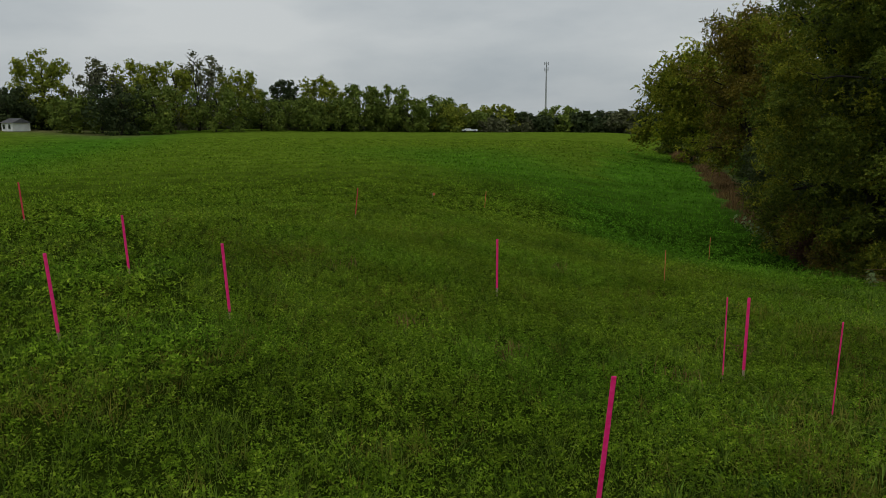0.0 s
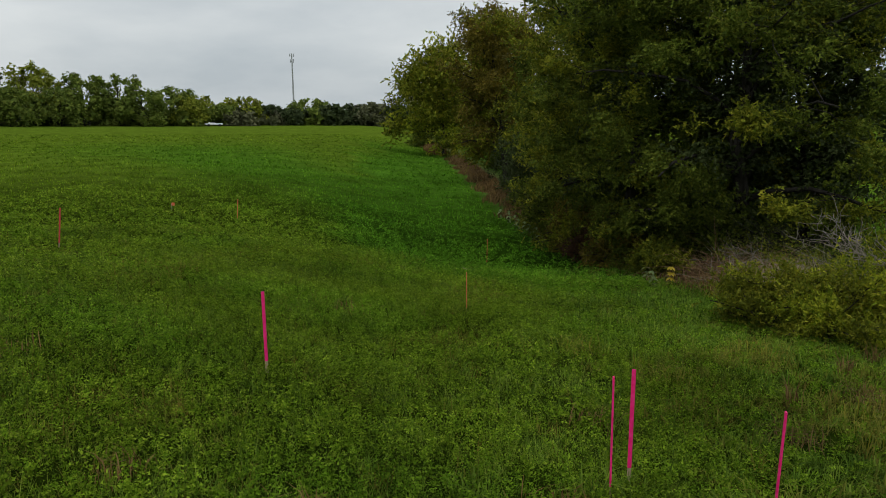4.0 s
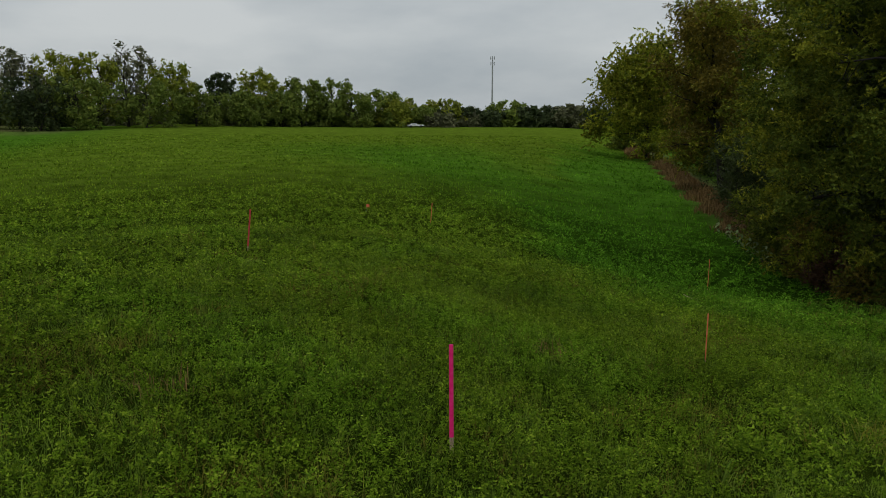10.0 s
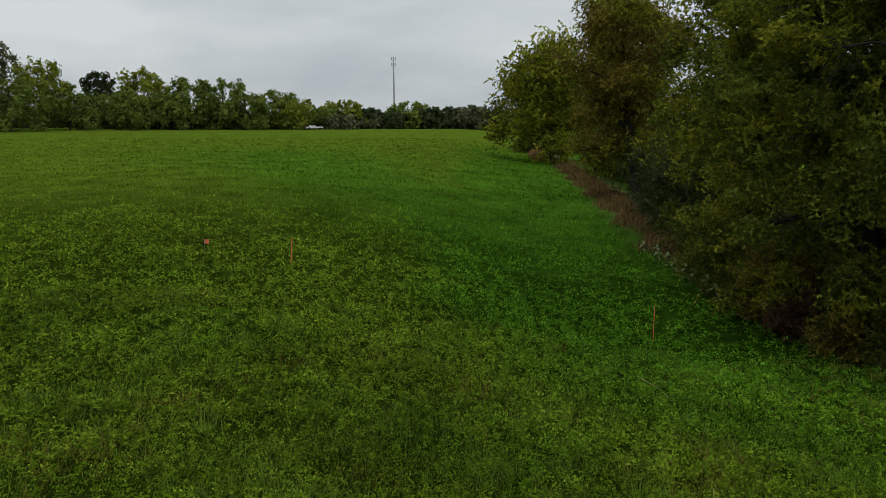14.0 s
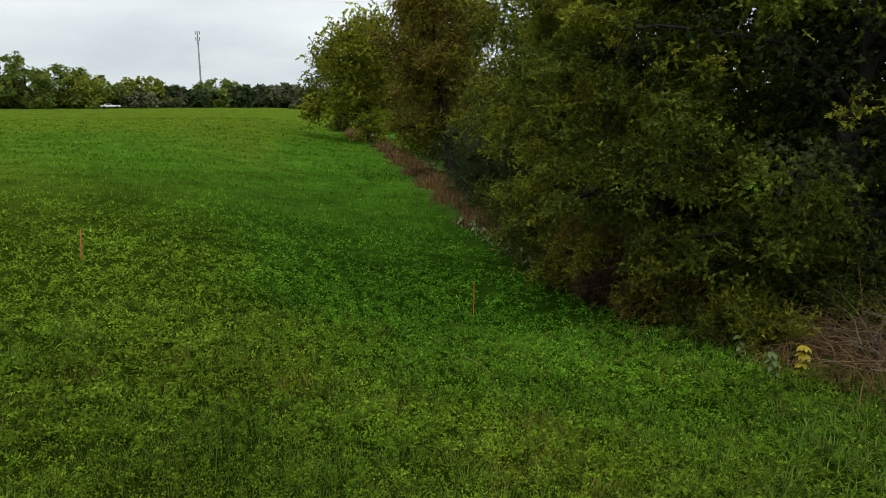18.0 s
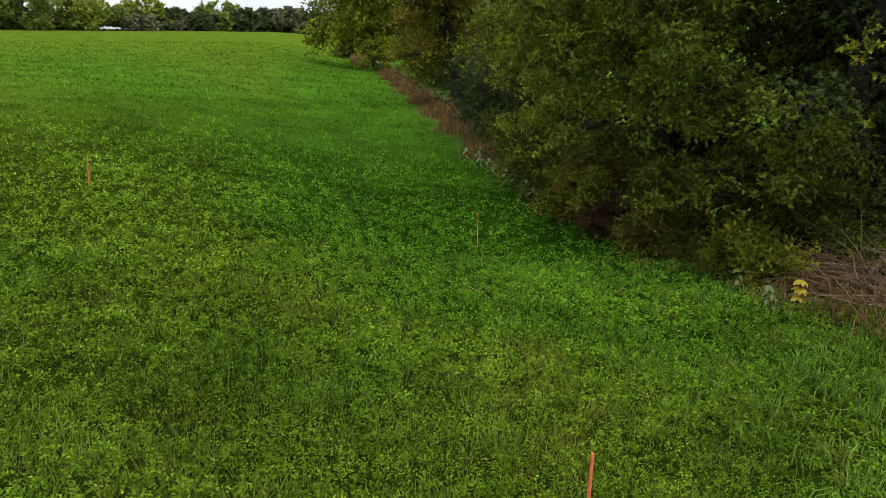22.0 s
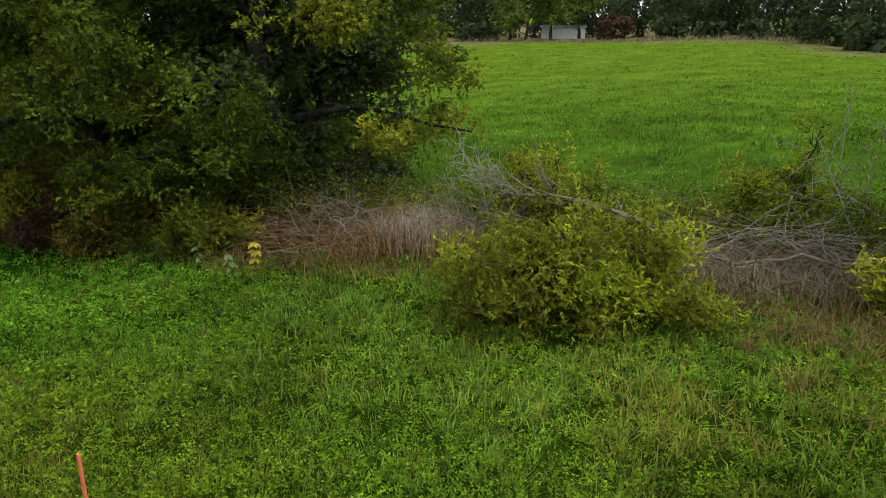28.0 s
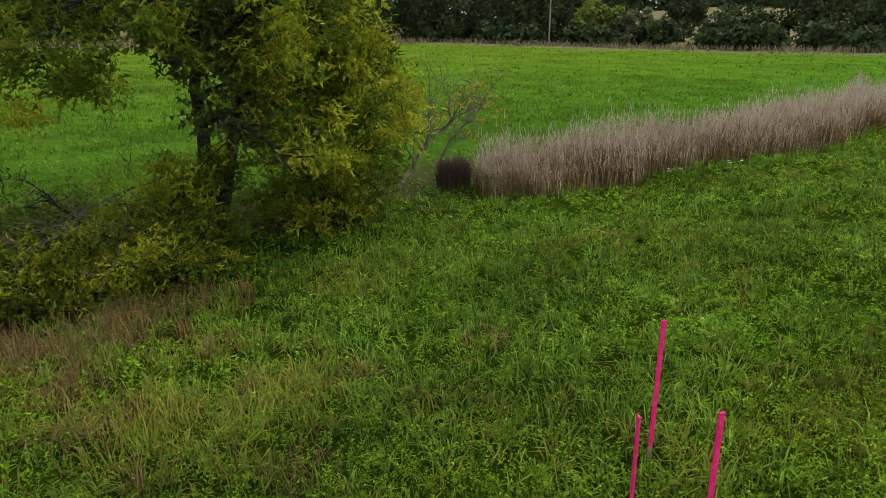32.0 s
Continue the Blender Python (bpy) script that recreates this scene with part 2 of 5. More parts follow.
M_RUST = shader("rust_grass", [(0.085, 0.05, 0.018), (0.16, 0.095, 0.03), (0.27, 0.185, 0.07)], 0.8, 0.8, 4, island=0.6, leaf=0.2, patch=0.3)
M_LEAF_BIGY = shader("leaf_bright_yellow", [(0.35, 0.27, 0.015), (0.5, 0.4, 0.03), (0.55, 0.46, 0.08)], 0.5, 9, 4, obj_random=0.5, leaf=0.3)
M_LEAF_PALE = shader("leaf_pale_green", [(0.09, 0.15, 0.04), (0.17, 0.23, 0.08), (0.28, 0.32, 0.16)], 0.5, 9, 4, obj_random=0.5, leaf=0.3)
M_GRASS_PLAIN = shader("green_stalk", [(0.05, 0.1, 0.01), (0.09, 0.15, 0.02)], 0.7, 9, 3)
M_FLOWER = shader("white_flower", [(0.5, 0.52, 0.4), (0.7, 0.72, 0.6)], 0.7, 8, 2, island=0.5)


# ---------------------------------------------------------------- mesh helpers
def np_mesh(name, verts, faces, mat, attrs=None, smooth=False):
    """A mesh from arrays: faces all have the same number of corners."""
    me = bpy.data.meshes.new(name)
    k = faces.shape[1]
    me.vertices.add(len(verts))
    me.vertices.foreach_set("co", np.ascontiguousarray(verts, np.float32).ravel())
    me.loops.add(faces.size)
    me.loops.foreach_set("vertex_index", np.ascontiguousarray(faces, np.int32).ravel())
    me.polygons.add(len(faces))
    me.polygons.foreach_set("loop_start", np.arange(0, faces.size, k, dtype=np.int32))
    me.polygons.foreach_set("loop_total", np.full(len(faces), k, np.int32))
    for key, values in (attrs or {}).items():
        at = me.attributes.new(key, "FLOAT", "POINT")
        at.data.foreach_set("value", np.ascontiguousarray(values, np.float32))
    me.update(calc_edges=True)
    if smooth:
        me.polygons.foreach_set("use_smooth", np.ones(len(faces), bool))
    me.materials.append(mat)
    return me


def part(name, bm, material, parent, label=""):
    me = bpy.data.meshes.new(name)
    bm.to_mesh(me)
    bm.free()
    me.materials.append(material)
    ob = new(name, me)
    ob.parent = parent
    return tagged(ob, label)


def mesh_part(name, me, parent, label=""):
    ob = new(name, me)
    ob.parent = parent
    return tagged(ob, label)


def box_bm(sx, sy, sz, centre=(0, 0, 0), bevel=0.0, bm=None):
    bm = bm or bmesh.new()
    r = bmesh.ops.create_cube(bm, size=1.0)
    bmesh.ops.scale(bm, vec=(sx, sy, sz), verts=r["verts"])
    bmesh.ops.translate(bm, vec=centre, verts=r["verts"])
    if bevel:
        edges = list({e for v in r["verts"] for e in v.link_edges})
        bmesh.ops.bevel(bm, geom=edges, offset=bevel, segments=2, affect="EDGES", profile=0.5)
    return bm


def tubes(paths, sides=6):
    """Tapered tubes along paths of (points, radii): vertex and quad arrays."""
    vs, fs, n0 = [], [], 0
    ang = np.arange(sides) * 2 * np.pi / sides
    for pts, rad in paths:
        pts, rad = np.asarray(pts, float), np.asarray(rad, float)
        tan = np.gradient(pts, axis=0)
        tan /= np.linalg.norm(tan, axis=1, keepdims=True) + 1e-9
        ref = np.where(np.abs(tan[:, 2:3]) > 0.9, [[1.0, 0, 0]], [[0, 0, 1.0]])
        a = np.cross(tan, ref)
        a /= np.linalg.norm(a, axis=1, keepdims=True) + 1e-9
        b = np.cross(tan, a)
        ring = pts[:, None] + rad[:, None, None] * (np.cos(ang)[None, :, None] * a[:, None] + np.sin(ang)[None, :, None] * b[:, None])
        vs.append(ring.reshape(-1, 3))
        m = len(pts)
        i = np.arange(m - 1)[:, None] * sides + np.arange(sides)[None]
        j = np.arange(m - 1)[:, None] * sides + (np.arange(sides)[None] + 1) % sides
        fs.append(np.stack([i, j, j + sides, i + sides], -1).reshape(-1, 4) + n0)
        n0 += m * sides
    return np.concatenate(vs), np.concatenate(fs)


def wander(rng, a, b, n, amount, sag=0.0):
    """A bent line from a to b in n points."""
    a, b = np.asarray(a, float), np.asarray(b, float)
    s = np.linspace(0, 1, n)[:, None]
    off = rng.normal(0, amount, (n, 3))
    off = np.cumsum(off, 0) - s * off.sum(0)
    off[0] = 0
    p = a + (b - a) * s + off * np.sin(np.pi * s) ** 0.5
    p[:, 2:3] += sag * np.sin(np.pi * s)
    return p


def leaf_quads(rng, pos, size, droop=0.25, width=0.45, up=0.5, tri=False):
    """Diamond leaves at positions, in loose random attitudes."""
    n = len(pos)
    d = rng.normal(size=(n, 3))
    d[:, 2] = d[:, 2] * 0.5 - droop
    d /= np.linalg.norm(d, axis=1, keepdims=True)
    r = rng.normal(size=(n, 3)) * (1 - up)
    r[:, 2] += up * 1.5
    s = np.cross(d, r)
    s /= np.linalg.norm(s, axis=1, keepdims=True) + 1e-9
    ln = (size * rng.uniform(0.6, 1.35, n))[:, None]
    if tri:
        v = np.stack([pos + s * ln * width, pos + d * ln, pos - s * ln * width], 1).reshape(-1, 3)
        return v, np.arange(3 * n).reshape(-1, 3)
    mid = pos + d * ln * 0.45
    v = np.stack([pos, mid + s * ln * width, pos + d * ln, mid - s * ln * width], 1).reshape(-1, 3)
    return v, np.arange(4 * n).reshape(-1, 4)


# ---------------------------------------------------------------- the lie of the land
def hedge_x(y):
    return 12.6 + 0.11 * y + 0.6 * np.logaddexp(0, (np.asarray(y, float) - 30) / 3.0)


def swale_x(y):
    return 14.5 - 0.2 * (np.asarray(y, float) - 26)


def sig(y, a, b):
    return 1 / (1 + np.exp(-np.clip((np.asarray(y, float) - a) / b, -60, 60)))


HOLLOW = 0.5


def height(x, y):
    x, y = np.asarray(x, float), np.asarray(y, float)
    d = hedge_x(y) - x
    e = np.maximum(-d, 0)
    low = -0.85 - 2.05 * sig(y, 19, 6) + 0.9 * sig(y, 190, 25)
    z = low + (0.88 + 0.42 * sig(y, 14, 3) - 0.5 * sig(y, 130, 25)) * (1 + np.tanh((d - 10) / 7)) + 0.0085 * e
    z = z - 0.011 * x * sig(y, 130, 25) * (np.abs(x) < 400)
    z = z - 0.018 * np.logaddexp(0, (20 - y) / 8) * 8 * (1 - np.exp(-e / 25))
    z = z - 0.9 * np.exp(-((x + 42 + 0.25 * (y - 50)) / 16) ** 2) * sig(y, 20, 10)
    z = z - 0.4 * np.exp(-((x - swale_x(y)) / 9) ** 2) * sig(y, 44, 5) * (1 - sig(y, 90, 8))
    z = z + 0.8 * sig(x, 135, 9) * sig(y, 12, 10) * (1 - sig(y, 120, 15))
    z = z - HOLLOW * np.exp(-((x - 12.2) / 4.6) ** 2 - ((y - 28) / 7) ** 2)
    z = z + 1.4 * sig(-x, 45, 14) * sig(y, 148, 10) * (1 - sig(y, 320, 20))
    z = z + 9.0 * np.exp(-((x - 92) / 65) ** 2 - ((y + 235) / 60) ** 2)
    z = z + 0.045 * np.sin(x * 0.9 + 1.3 * np.sin(y * 0.37)) * np.sin(y * 0.8 + np.sin(x * 0.5)) * (np.abs(y) < 150)
    return z


def margin(x, y):
    """1 in the cropped field, 0 in the rough margin along the hedge."""
    return sig(hedge_x(y) - np.asarray(x, float) + 0.9 * np.sin(0.7 * y) + 0.6 * np.sin(1.7 * y + x), 3.6 - 3.0 * sig(y, 22, 2.5) + 5.0 * sig(-y, -13, 3), 0.8)


def lushness(x, y):
    z = height(x, y)
    d = hedge_x(y) - np.asarray(x, float)
    wob = 0.22 * np.sin(0.55 * np.asarray(x) + 0.8 * np.sin(0.31 * np.asarray(y))) + 0.15 * np.sin(0.9 * np.asarray(y) + 0.7 * np.asarray(x))
    a = sig(-(z + wob), 1.45, 0.17) * sig(y, 17, 2.5) * (1 - sig(y, 120, 12))
    b = np.exp(-((np.asarray(x) + 42 + 0.25 * (np.asarray(y) - 50)) / 14) ** 2) * sig(y, 20, 10)
    y_ = np.asarray(y, float)
    c = 0.85 * np.exp(-((np.asarray(x) + wob * 4 - swale_x(y_)) / (6 + 0.10 * np.clip(y_ - 28, 0, 90))) ** 2) * sig(y_, 27, 3) * (1 - sig(y_, 98, 8))
    rough = 0.28 * (1 - margin(x, y)) * (d > -3)
    spots = 0.35 * sig(np.sin(0.83 * y_ + 1.9 * np.sin(0.47 * np.asarray(x))) * np.sin(0.71 * np.asarray(x) + 1.3 * np.sin(0.39 * y_)) + 0.5 * wob, 0.45, 0.12) * (1 - sig(y_, 26, 4))
    a = np.maximum(np.maximum(a, rough), spots)
    return np.clip(np.maximum(np.maximum(np.where(d > -3, a, 0.05 + 0.85 * np.exp(-np.maximum(-d - 3, 0) / 26) + 0.12 * wob), b), c), 0, 1)


# distant tree line, by bearing and reach from the start of the walk
far_trees = ((-31.0, 215, 9, 6, "D"), (-29.8, 205, 10.5, 4.5, "D"), (-27.7, 215, 20, 7, "Y"), (-26.0, 195, 9, 5, "G"), (-24.1, 200, 18.5, 6, "B"),
             (-22.9, 190, 12, 6, "D"), (-21.9, 205, 19, 6, "Y"), (-20.6, 192, 12, 6, "G"), (-19.5, 205, 19.5, 6, "Y"), (-17.5, 210, 21, 6, "B"),
             (-16.3, 200, 12, 6, "G"), (-14.6, 215, 17, 6.5, "Y"), (-13.0, 215, 11, 6, "G"), (-11.2, 235, 15.5, 5, "D"), (-9.9, 225, 10, 6, "G"),
             (-8.4, 240, 17.5, 6.5, "Y"), (-6.9, 235, 11, 6, "G"), (-5.5, 245, 15.5, 6.5, "G"), (-3.2, 250, 15.5, 7, "G"), (-1.6, 245, 11, 6, "G"),
             (0.4, 260, 12.3, 7.5, "G"), (1.8, 255, 10, 6, "Y"), (3.2, 265, 8, 6, "G"), (5.3, 275, 10, 6.5, "Y"), (6.8, 280, 7.5, 5, "D"),
             (8.0, 285, 7, 6, "D"), (10.1, 290, 10, 6.5, "G"), (11.3, 290, 7.5, 5, "Y"), (12.5, 320, 8.6, 7, "D"), (13.8, 330, 8.2, 7, "B"),
             (14.9, 350, 9, 9, "D"), (16.4, 350, 8.6, 9, "D"), (17.8, 350, 8.6, 9, "D"), (19.4, 330, 10, 8, "G"), (21.5, 330, 10, 8, "D"),
             (66, 190, 12, 7, "G"), (70, 185, 13, 7, "D"), (73.5, 182, 13, 6.5, "G"), (77.0, 178, 13, 6.5, "G"), (82.9, 160, 5.4, 3.3, "R"),
             (81.5, 180, 13, 6.5, "D"), (85, 170, 13, 6.5, "G"), (88.5, 165, 13, 6.5, "D"), (91.5, 160, 12, 6, "D"), (94.5, 145, 12, 6, "G"),
             (98, 130, 11, 6, "D"), (102, 118, 10, 6, "D"), (106.5, 108, 10, 6, "D"), (111.5, 105, 10, 6, "G"), (117, 108, 10, 6, "D"),
             (122, 112, 11, 6, "G"), (127, 118, 12, 6, "G"), (132, 124, 12, 6.5, "D"), (136.5, 128, 12, 6.5, "G"), (140.0, 126, 12, 6.5, "D"),
             (143.5, 130, 12, 6.5, "G"), (147.2, 128, 11, 5, "G"), (149.8, 122, 7, 3.5, "Y"), (152.5, 120, 5.5, 3.2, "B"), (156.0, 150, 10, 4.5, "G"),
             (159.5, 124, 6.5, 4.5, "D"), (163, 128, 11, 5, "G"), (166.5, 126, 9, 5.5, "D"), (170, 128, 10, 6, "D"), (174, 128, 10, 6, "D"))
EDGE = ((58, 158), (76, 152), (86, 140), (95, 125), (98.6, 108), (101.6, 91), (108, 88), (125, 97), (138, 117), (147, 111), (156, 107), (178, 104))


def field_edge(az):
    """Reach of the far field's rough edge from the end of the walk, by bearing."""
    return np.interp(az, [e[0] for e in EDGE], [e[1] for e in EDGE])


far_rng = random.Random(9)
far_trees = tuple((az, float(field_edge(az)) + 9 if 95 < az < 130 else reach, h, r, k) for az, reach, h, r, k in far_trees)
far_trees += tuple((az + far_rng.uniform(-1.3, 1.3), (205 if az < 92 else float(field_edge(az)) + 32) + far_rng.uniform(-9, 6), far_rng.uniform(12, 19), far_rng.uniform(5.5, 8.5), far_rng.choice("GDDD")) for az in range(62, 176, 4) if not 150 < az < 166)
far_trees += tuple((az + far_rng.uniform(-1, 1), (232 if az < 92 else 172) + far_rng.uniform(-6, 6), far_rng.uniform(15, 20), far_rng.uniform(7, 9), far_rng.choice("DDG")) for az in range(64, 150, 5))
far_trees += tuple((-31.5 + 1.3 * i + far_rng.uniform(-0.6, 0.6), 214 + 2.0 * i + far_rng.uniform(-8, 8), far_rng.uniform(4, 8.5), far_rng.uniform(4, 7), far_rng.choice("DDGGB")) for i in range(41))
far_trees += tuple((az, 300 + 12 * (az % 3), 17 + az % 4, 12, "DDG"[az % 3]) for az in range(144, 178, 2))
far_trees += tuple((az + far_rng.uniform(-0.7, 0.7), float(field_edge(az)) + far_rng.uniform(5, 11), far_rng.uniform(2.2, 5.0), far_rng.uniform(2.5, 4.0), far_rng.choice("DDG")) for az in (64, 67, 70, 72.5, 87, 90, 92.5, 96, 99, 101, 104, 107, 110, 113, 138, 140, 142, 144.5, 148.5, 150, 151.3, 154, 158.2, 160, 161.5, 165, 167, 169, 171.5, 174, 176.5))
far_places = []
for az, reach, h, r, k in far_trees:
    ox, oy = (0.3, 0.0) if az < 60 else (2.7, 12.0)
    far_places.append((ox + reach * math.sin(radians(az)), oy + reach * math.cos(radians(az)), h * 1.02, r * ((1.2 if h > 14 else 1.35) if az < 60 else 1.15), k))

# ground: one sheet, fine near the walk and coarse towards the horizon
def grid_axis(inner0, inner1, step, outer):
    core = np.arange(inner0, inner1 + 1e-6, step)
    out = [inner1]
    while out[-1] < outer:
        out.append(out[-1] + step + (out[-1] - inner1) * 0.12)
    neg = [inner0]
    while neg[-1] > -outer:
        neg.append(neg[-1] - step - (inner0 - neg[-1]) * 0.12)
    return np.concatenate([neg[:0:-1], core, out[1:]])


gx, gy = grid_axis(-14, 30, 0.6, 2500), grid_axis(-22, 60, 0.6, 2500)
GX, GY = np.meshgrid(gx, gy)
GZ = height(GX, GY)
nx, ny = len(gx), len(gy)
gi = (np.arange(ny - 1)[:, None] * nx + np.arange(nx - 1)[None]).ravel()
verts = np.stack([GX.ravel(), GY.ravel(), GZ.ravel()], -1)
faces = np.stack([gi, gi + 1, gi + nx + 1, gi + nx], -1)
vx, vy = verts[:, 0], verts[:, 1]
dd = hedge_x(vy) - vx
dryness = 0.75 * np.exp(-((dd + 1.5) / 1.6) ** 2) * (vy > -40) * (vy < 260)
vaz = np.degrees(np.arctan2(vx - 2.7, vy - 12))
past = np.hypot(vx - 2.7, vy - 12) - field_edge(vaz)
dryness = np.maximum(dryness, 0.9 * sig(past, 1.5, 0.8) * (vaz > 60) * (vaz < 178) * (past < 400))
dryness = np.maximum(dryness, np.exp(-((vx - 92) / 60) ** 4 - ((vy + 230) / 48) ** 4) * 1.0)
for (az, *_), (kx, ky, *_) in zip(far_trees, far_places):
    if az > 70 or az < -22:
        ux, uy = (kx - 1.5) / math.hypot(kx - 1.5, ky - 6), (ky - 6) / math.hypot(kx - 1.5, ky - 6)
        dryness = np.maximum(dryness, 0.8 * np.exp(-((vx - kx + 7 * ux) / 7) ** 4 - ((vy - ky + 7 * uy) / 7) ** 4))
# near the walk the sheet is darkened: earth, and shade under the plants
ground = new("ground", np_mesh("ground", verts, faces, M_GROUND, {"lush": lushness(vx, vy), "dry": np.clip(dryness, 0, 1), "soil_shade": 0.9 * np.exp(-(np.hypot(vx - 2, vy - 12) / 36) ** 3) * (0.4 + 0.6 * sig(dd, -3.0, 0.8))}, smooth=True))
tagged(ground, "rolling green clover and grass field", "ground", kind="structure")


# ---------------------------------------------------------------- the sward
STATIONS = ((0.4, -0.3, 1), (0.2, 2.5, 13), (0.5, 3.4, 20), (0.3, 4.2, 7), (0.8, 6.0, 5), (1.2, 7.9, 0), (1.6, 9.5, 1), (2.2, 11.2, 8), (2.5, 12.2, 25),
            (2.7, 11.9, 48), (2.7, 11.9, 72), (2.7, 11.9, 96), (2.7, 11.9, 118), (2.7, 11.9, 138))


def path_distance(x, y):
    """Metres from the nearest point of the walk that looks this way; far for ground that stays out of sight."""
    best = np.full(len(x), 1e9)
    for px, py, heading in STATIONS:
        d = np.hypot(x - px, y - py)
        turn = (np.degrees(np.arctan2(x - px, y - py)) - heading + 180) % 360 - 180
        best = np.minimum(best, np.where((np.abs(turn) < 37) & (d > 3.4), d, 1e9))
    return best


def in_view(x, y):
    return path_distance(x, y) < 1e8


def scatter(rng, n, x0, x1, y0, y1, keep):
    x, y = rng.uniform(x0, x1, n), rng.uniform(y0, y1, n)
    ok = (rng.random(n) < keep(x, y)) & in_view(x, y)
    return x[ok], y[ok]


rng = np.random.default_rng(11)


def plants(r, x, y, per, tall, wide, size, up=0.62):
    """Leafy plants: leaves gathered round short upright stems, fuller towards the top."""
    n = len(x)
    big = r.uniform(0.5, 1.15, n) * np.where(r.random(n) < 0.14, 1.55, 1.0) * (1 + 0.12 * np.sin(5.3 * x + 2 * np.sin(3.1 * y)) * np.sin(4.7 * y + 2 * np.sin(3.7 * x)))
    lushv = lushness(x, y)
    hh = tall * big * (1 + 0.35 * lushv)
    i = np.repeat(np.arange(n), per)
    u = r.random(len(i)) ** 0.6
    az = r.uniform(0, 2 * np.pi, len(i))
    rad = wide * big[i] * np.sqrt(r.random(len(i))) * (1.1 - 0.45 * u)
    px, py = x[i] + rad * np.cos(az), y[i] + rad * np.sin(az)
    pz = height(px, py) + u * hh[i]
    v, f = leaf_quads(r, np.stack([px, py, pz], -1), size, droop=-0.35, width=0.27, up=up, tri=True)
    return v, f, np.repeat(lushv[i], 3)


def field_share(x, y):
    d = hedge_x(y) - x
    return 0.6 + 0.4 * np.where(d > -1.5, margin(x, y) * 1.35 - 0.35, np.where(d < -4, -1.5, -1.0))


def leaf_density(d):
    return 3900 * (4.5 / np.maximum(d, 4.5)) ** 1.86


lv, lf, la, n0 = [], [], [], 0
PER = 14
for d0, d1, x0, x1, y0, y1 in ((3.4, 7, -7, 11, 3, 20), (7, 11, -11, 15, -3, 24), (11, 18, -18, 23, -10, 32), (18, 30, -30, 35, -22, 45)):
    most = leaf_density(d0) / PER
    x, y = scatter(rng, int(most * (x1 - x0) * (y1 - y0)), x0, x1, y0, y1,
                   lambda x, y: ((path_distance(x, y) >= d0) & (path_distance(x, y) < d1)) * leaf_density(path_distance(x, y)) / leaf_density(d0) * (0.95 if d0 < 11 else 1.1 if d0 < 18 else 0.95) * field_share(x, y))
    mid = (d0 * d1) ** 0.5
    grow = max(1.0, mid / 4.8)
    v, f, a = plants(rng, x, y, PER, 0.15, 0.055 * grow ** 0.7, 0.030 * grow ** 0.68, 0.45 if d0 < 11 else 0.7)
    lv.append(v)
    lf.append(f + n0)
    la.append(a)
    n0 += len(v)
# thinner cover on ground that lies behind the walk
x, y = rng.uniform(-16, 12, 30000), rng.uniform(-14, 14, 30000)
hid = (path_distance(x, y) > 1e8) & (rng.random(30000) < 0.3)
v, f, a = plants(rng, x[hid], y[hid], PER, 0.15, 0.1, 0.06, 0.6)
lv.append(v)
lf.append(f + n0)
la.append(a)
clover = new("clover", np_mesh("clover", np.concatenate(lv), np.concatenate(lf), M_CLOVER, {"lush": np.concatenate(la)}))
tagged(clover, "low leafy green clover covering the field", "clover", kind="stuff")


def blades(rng, x, y, h, width, lean, base=None, az=None):
    """Bent tapered blades of two segments."""
    n = len(x)
    az = rng.uniform(0, 2 * np.pi, n) if az is None else az
    out = np.stack([np.cos(az), np.sin(az), np.zeros(n)], -1)
    side = np.stack([-np.sin(az), np.cos(az), np.zeros(n)], -1) * (width * rng.uniform(0.6, 1.3, n))[:, None]
    z = (height(x, y) if base is None else base) - 0.02
    p0 = np.stack([x, y, z], -1)
    ln = (lean * rng.uniform(0.2, 1.2, n) * h)[:, None]
    up = np.array([0, 0, 1.0]) * h[:, None]
    p1 = p0 + up * 0.6 + out * ln * 0.3
    p2 = p0 + up * (1 - 0.35 * (ln / h[:, None]) ** 2) + out * ln
    v = np.stack([p0 - side, p0 + side, p1 + side * 0.8, p1 - side * 0.8, p2], 1).reshape(-1, 3)
    i = np.arange(n) * 5
    f = np.concatenate([np.stack([i, i + 1, i + 2], -1), np.stack([i, i + 2, i + 3], -1), np.stack([i + 3, i + 2, i + 4], -1)])
    return v, f


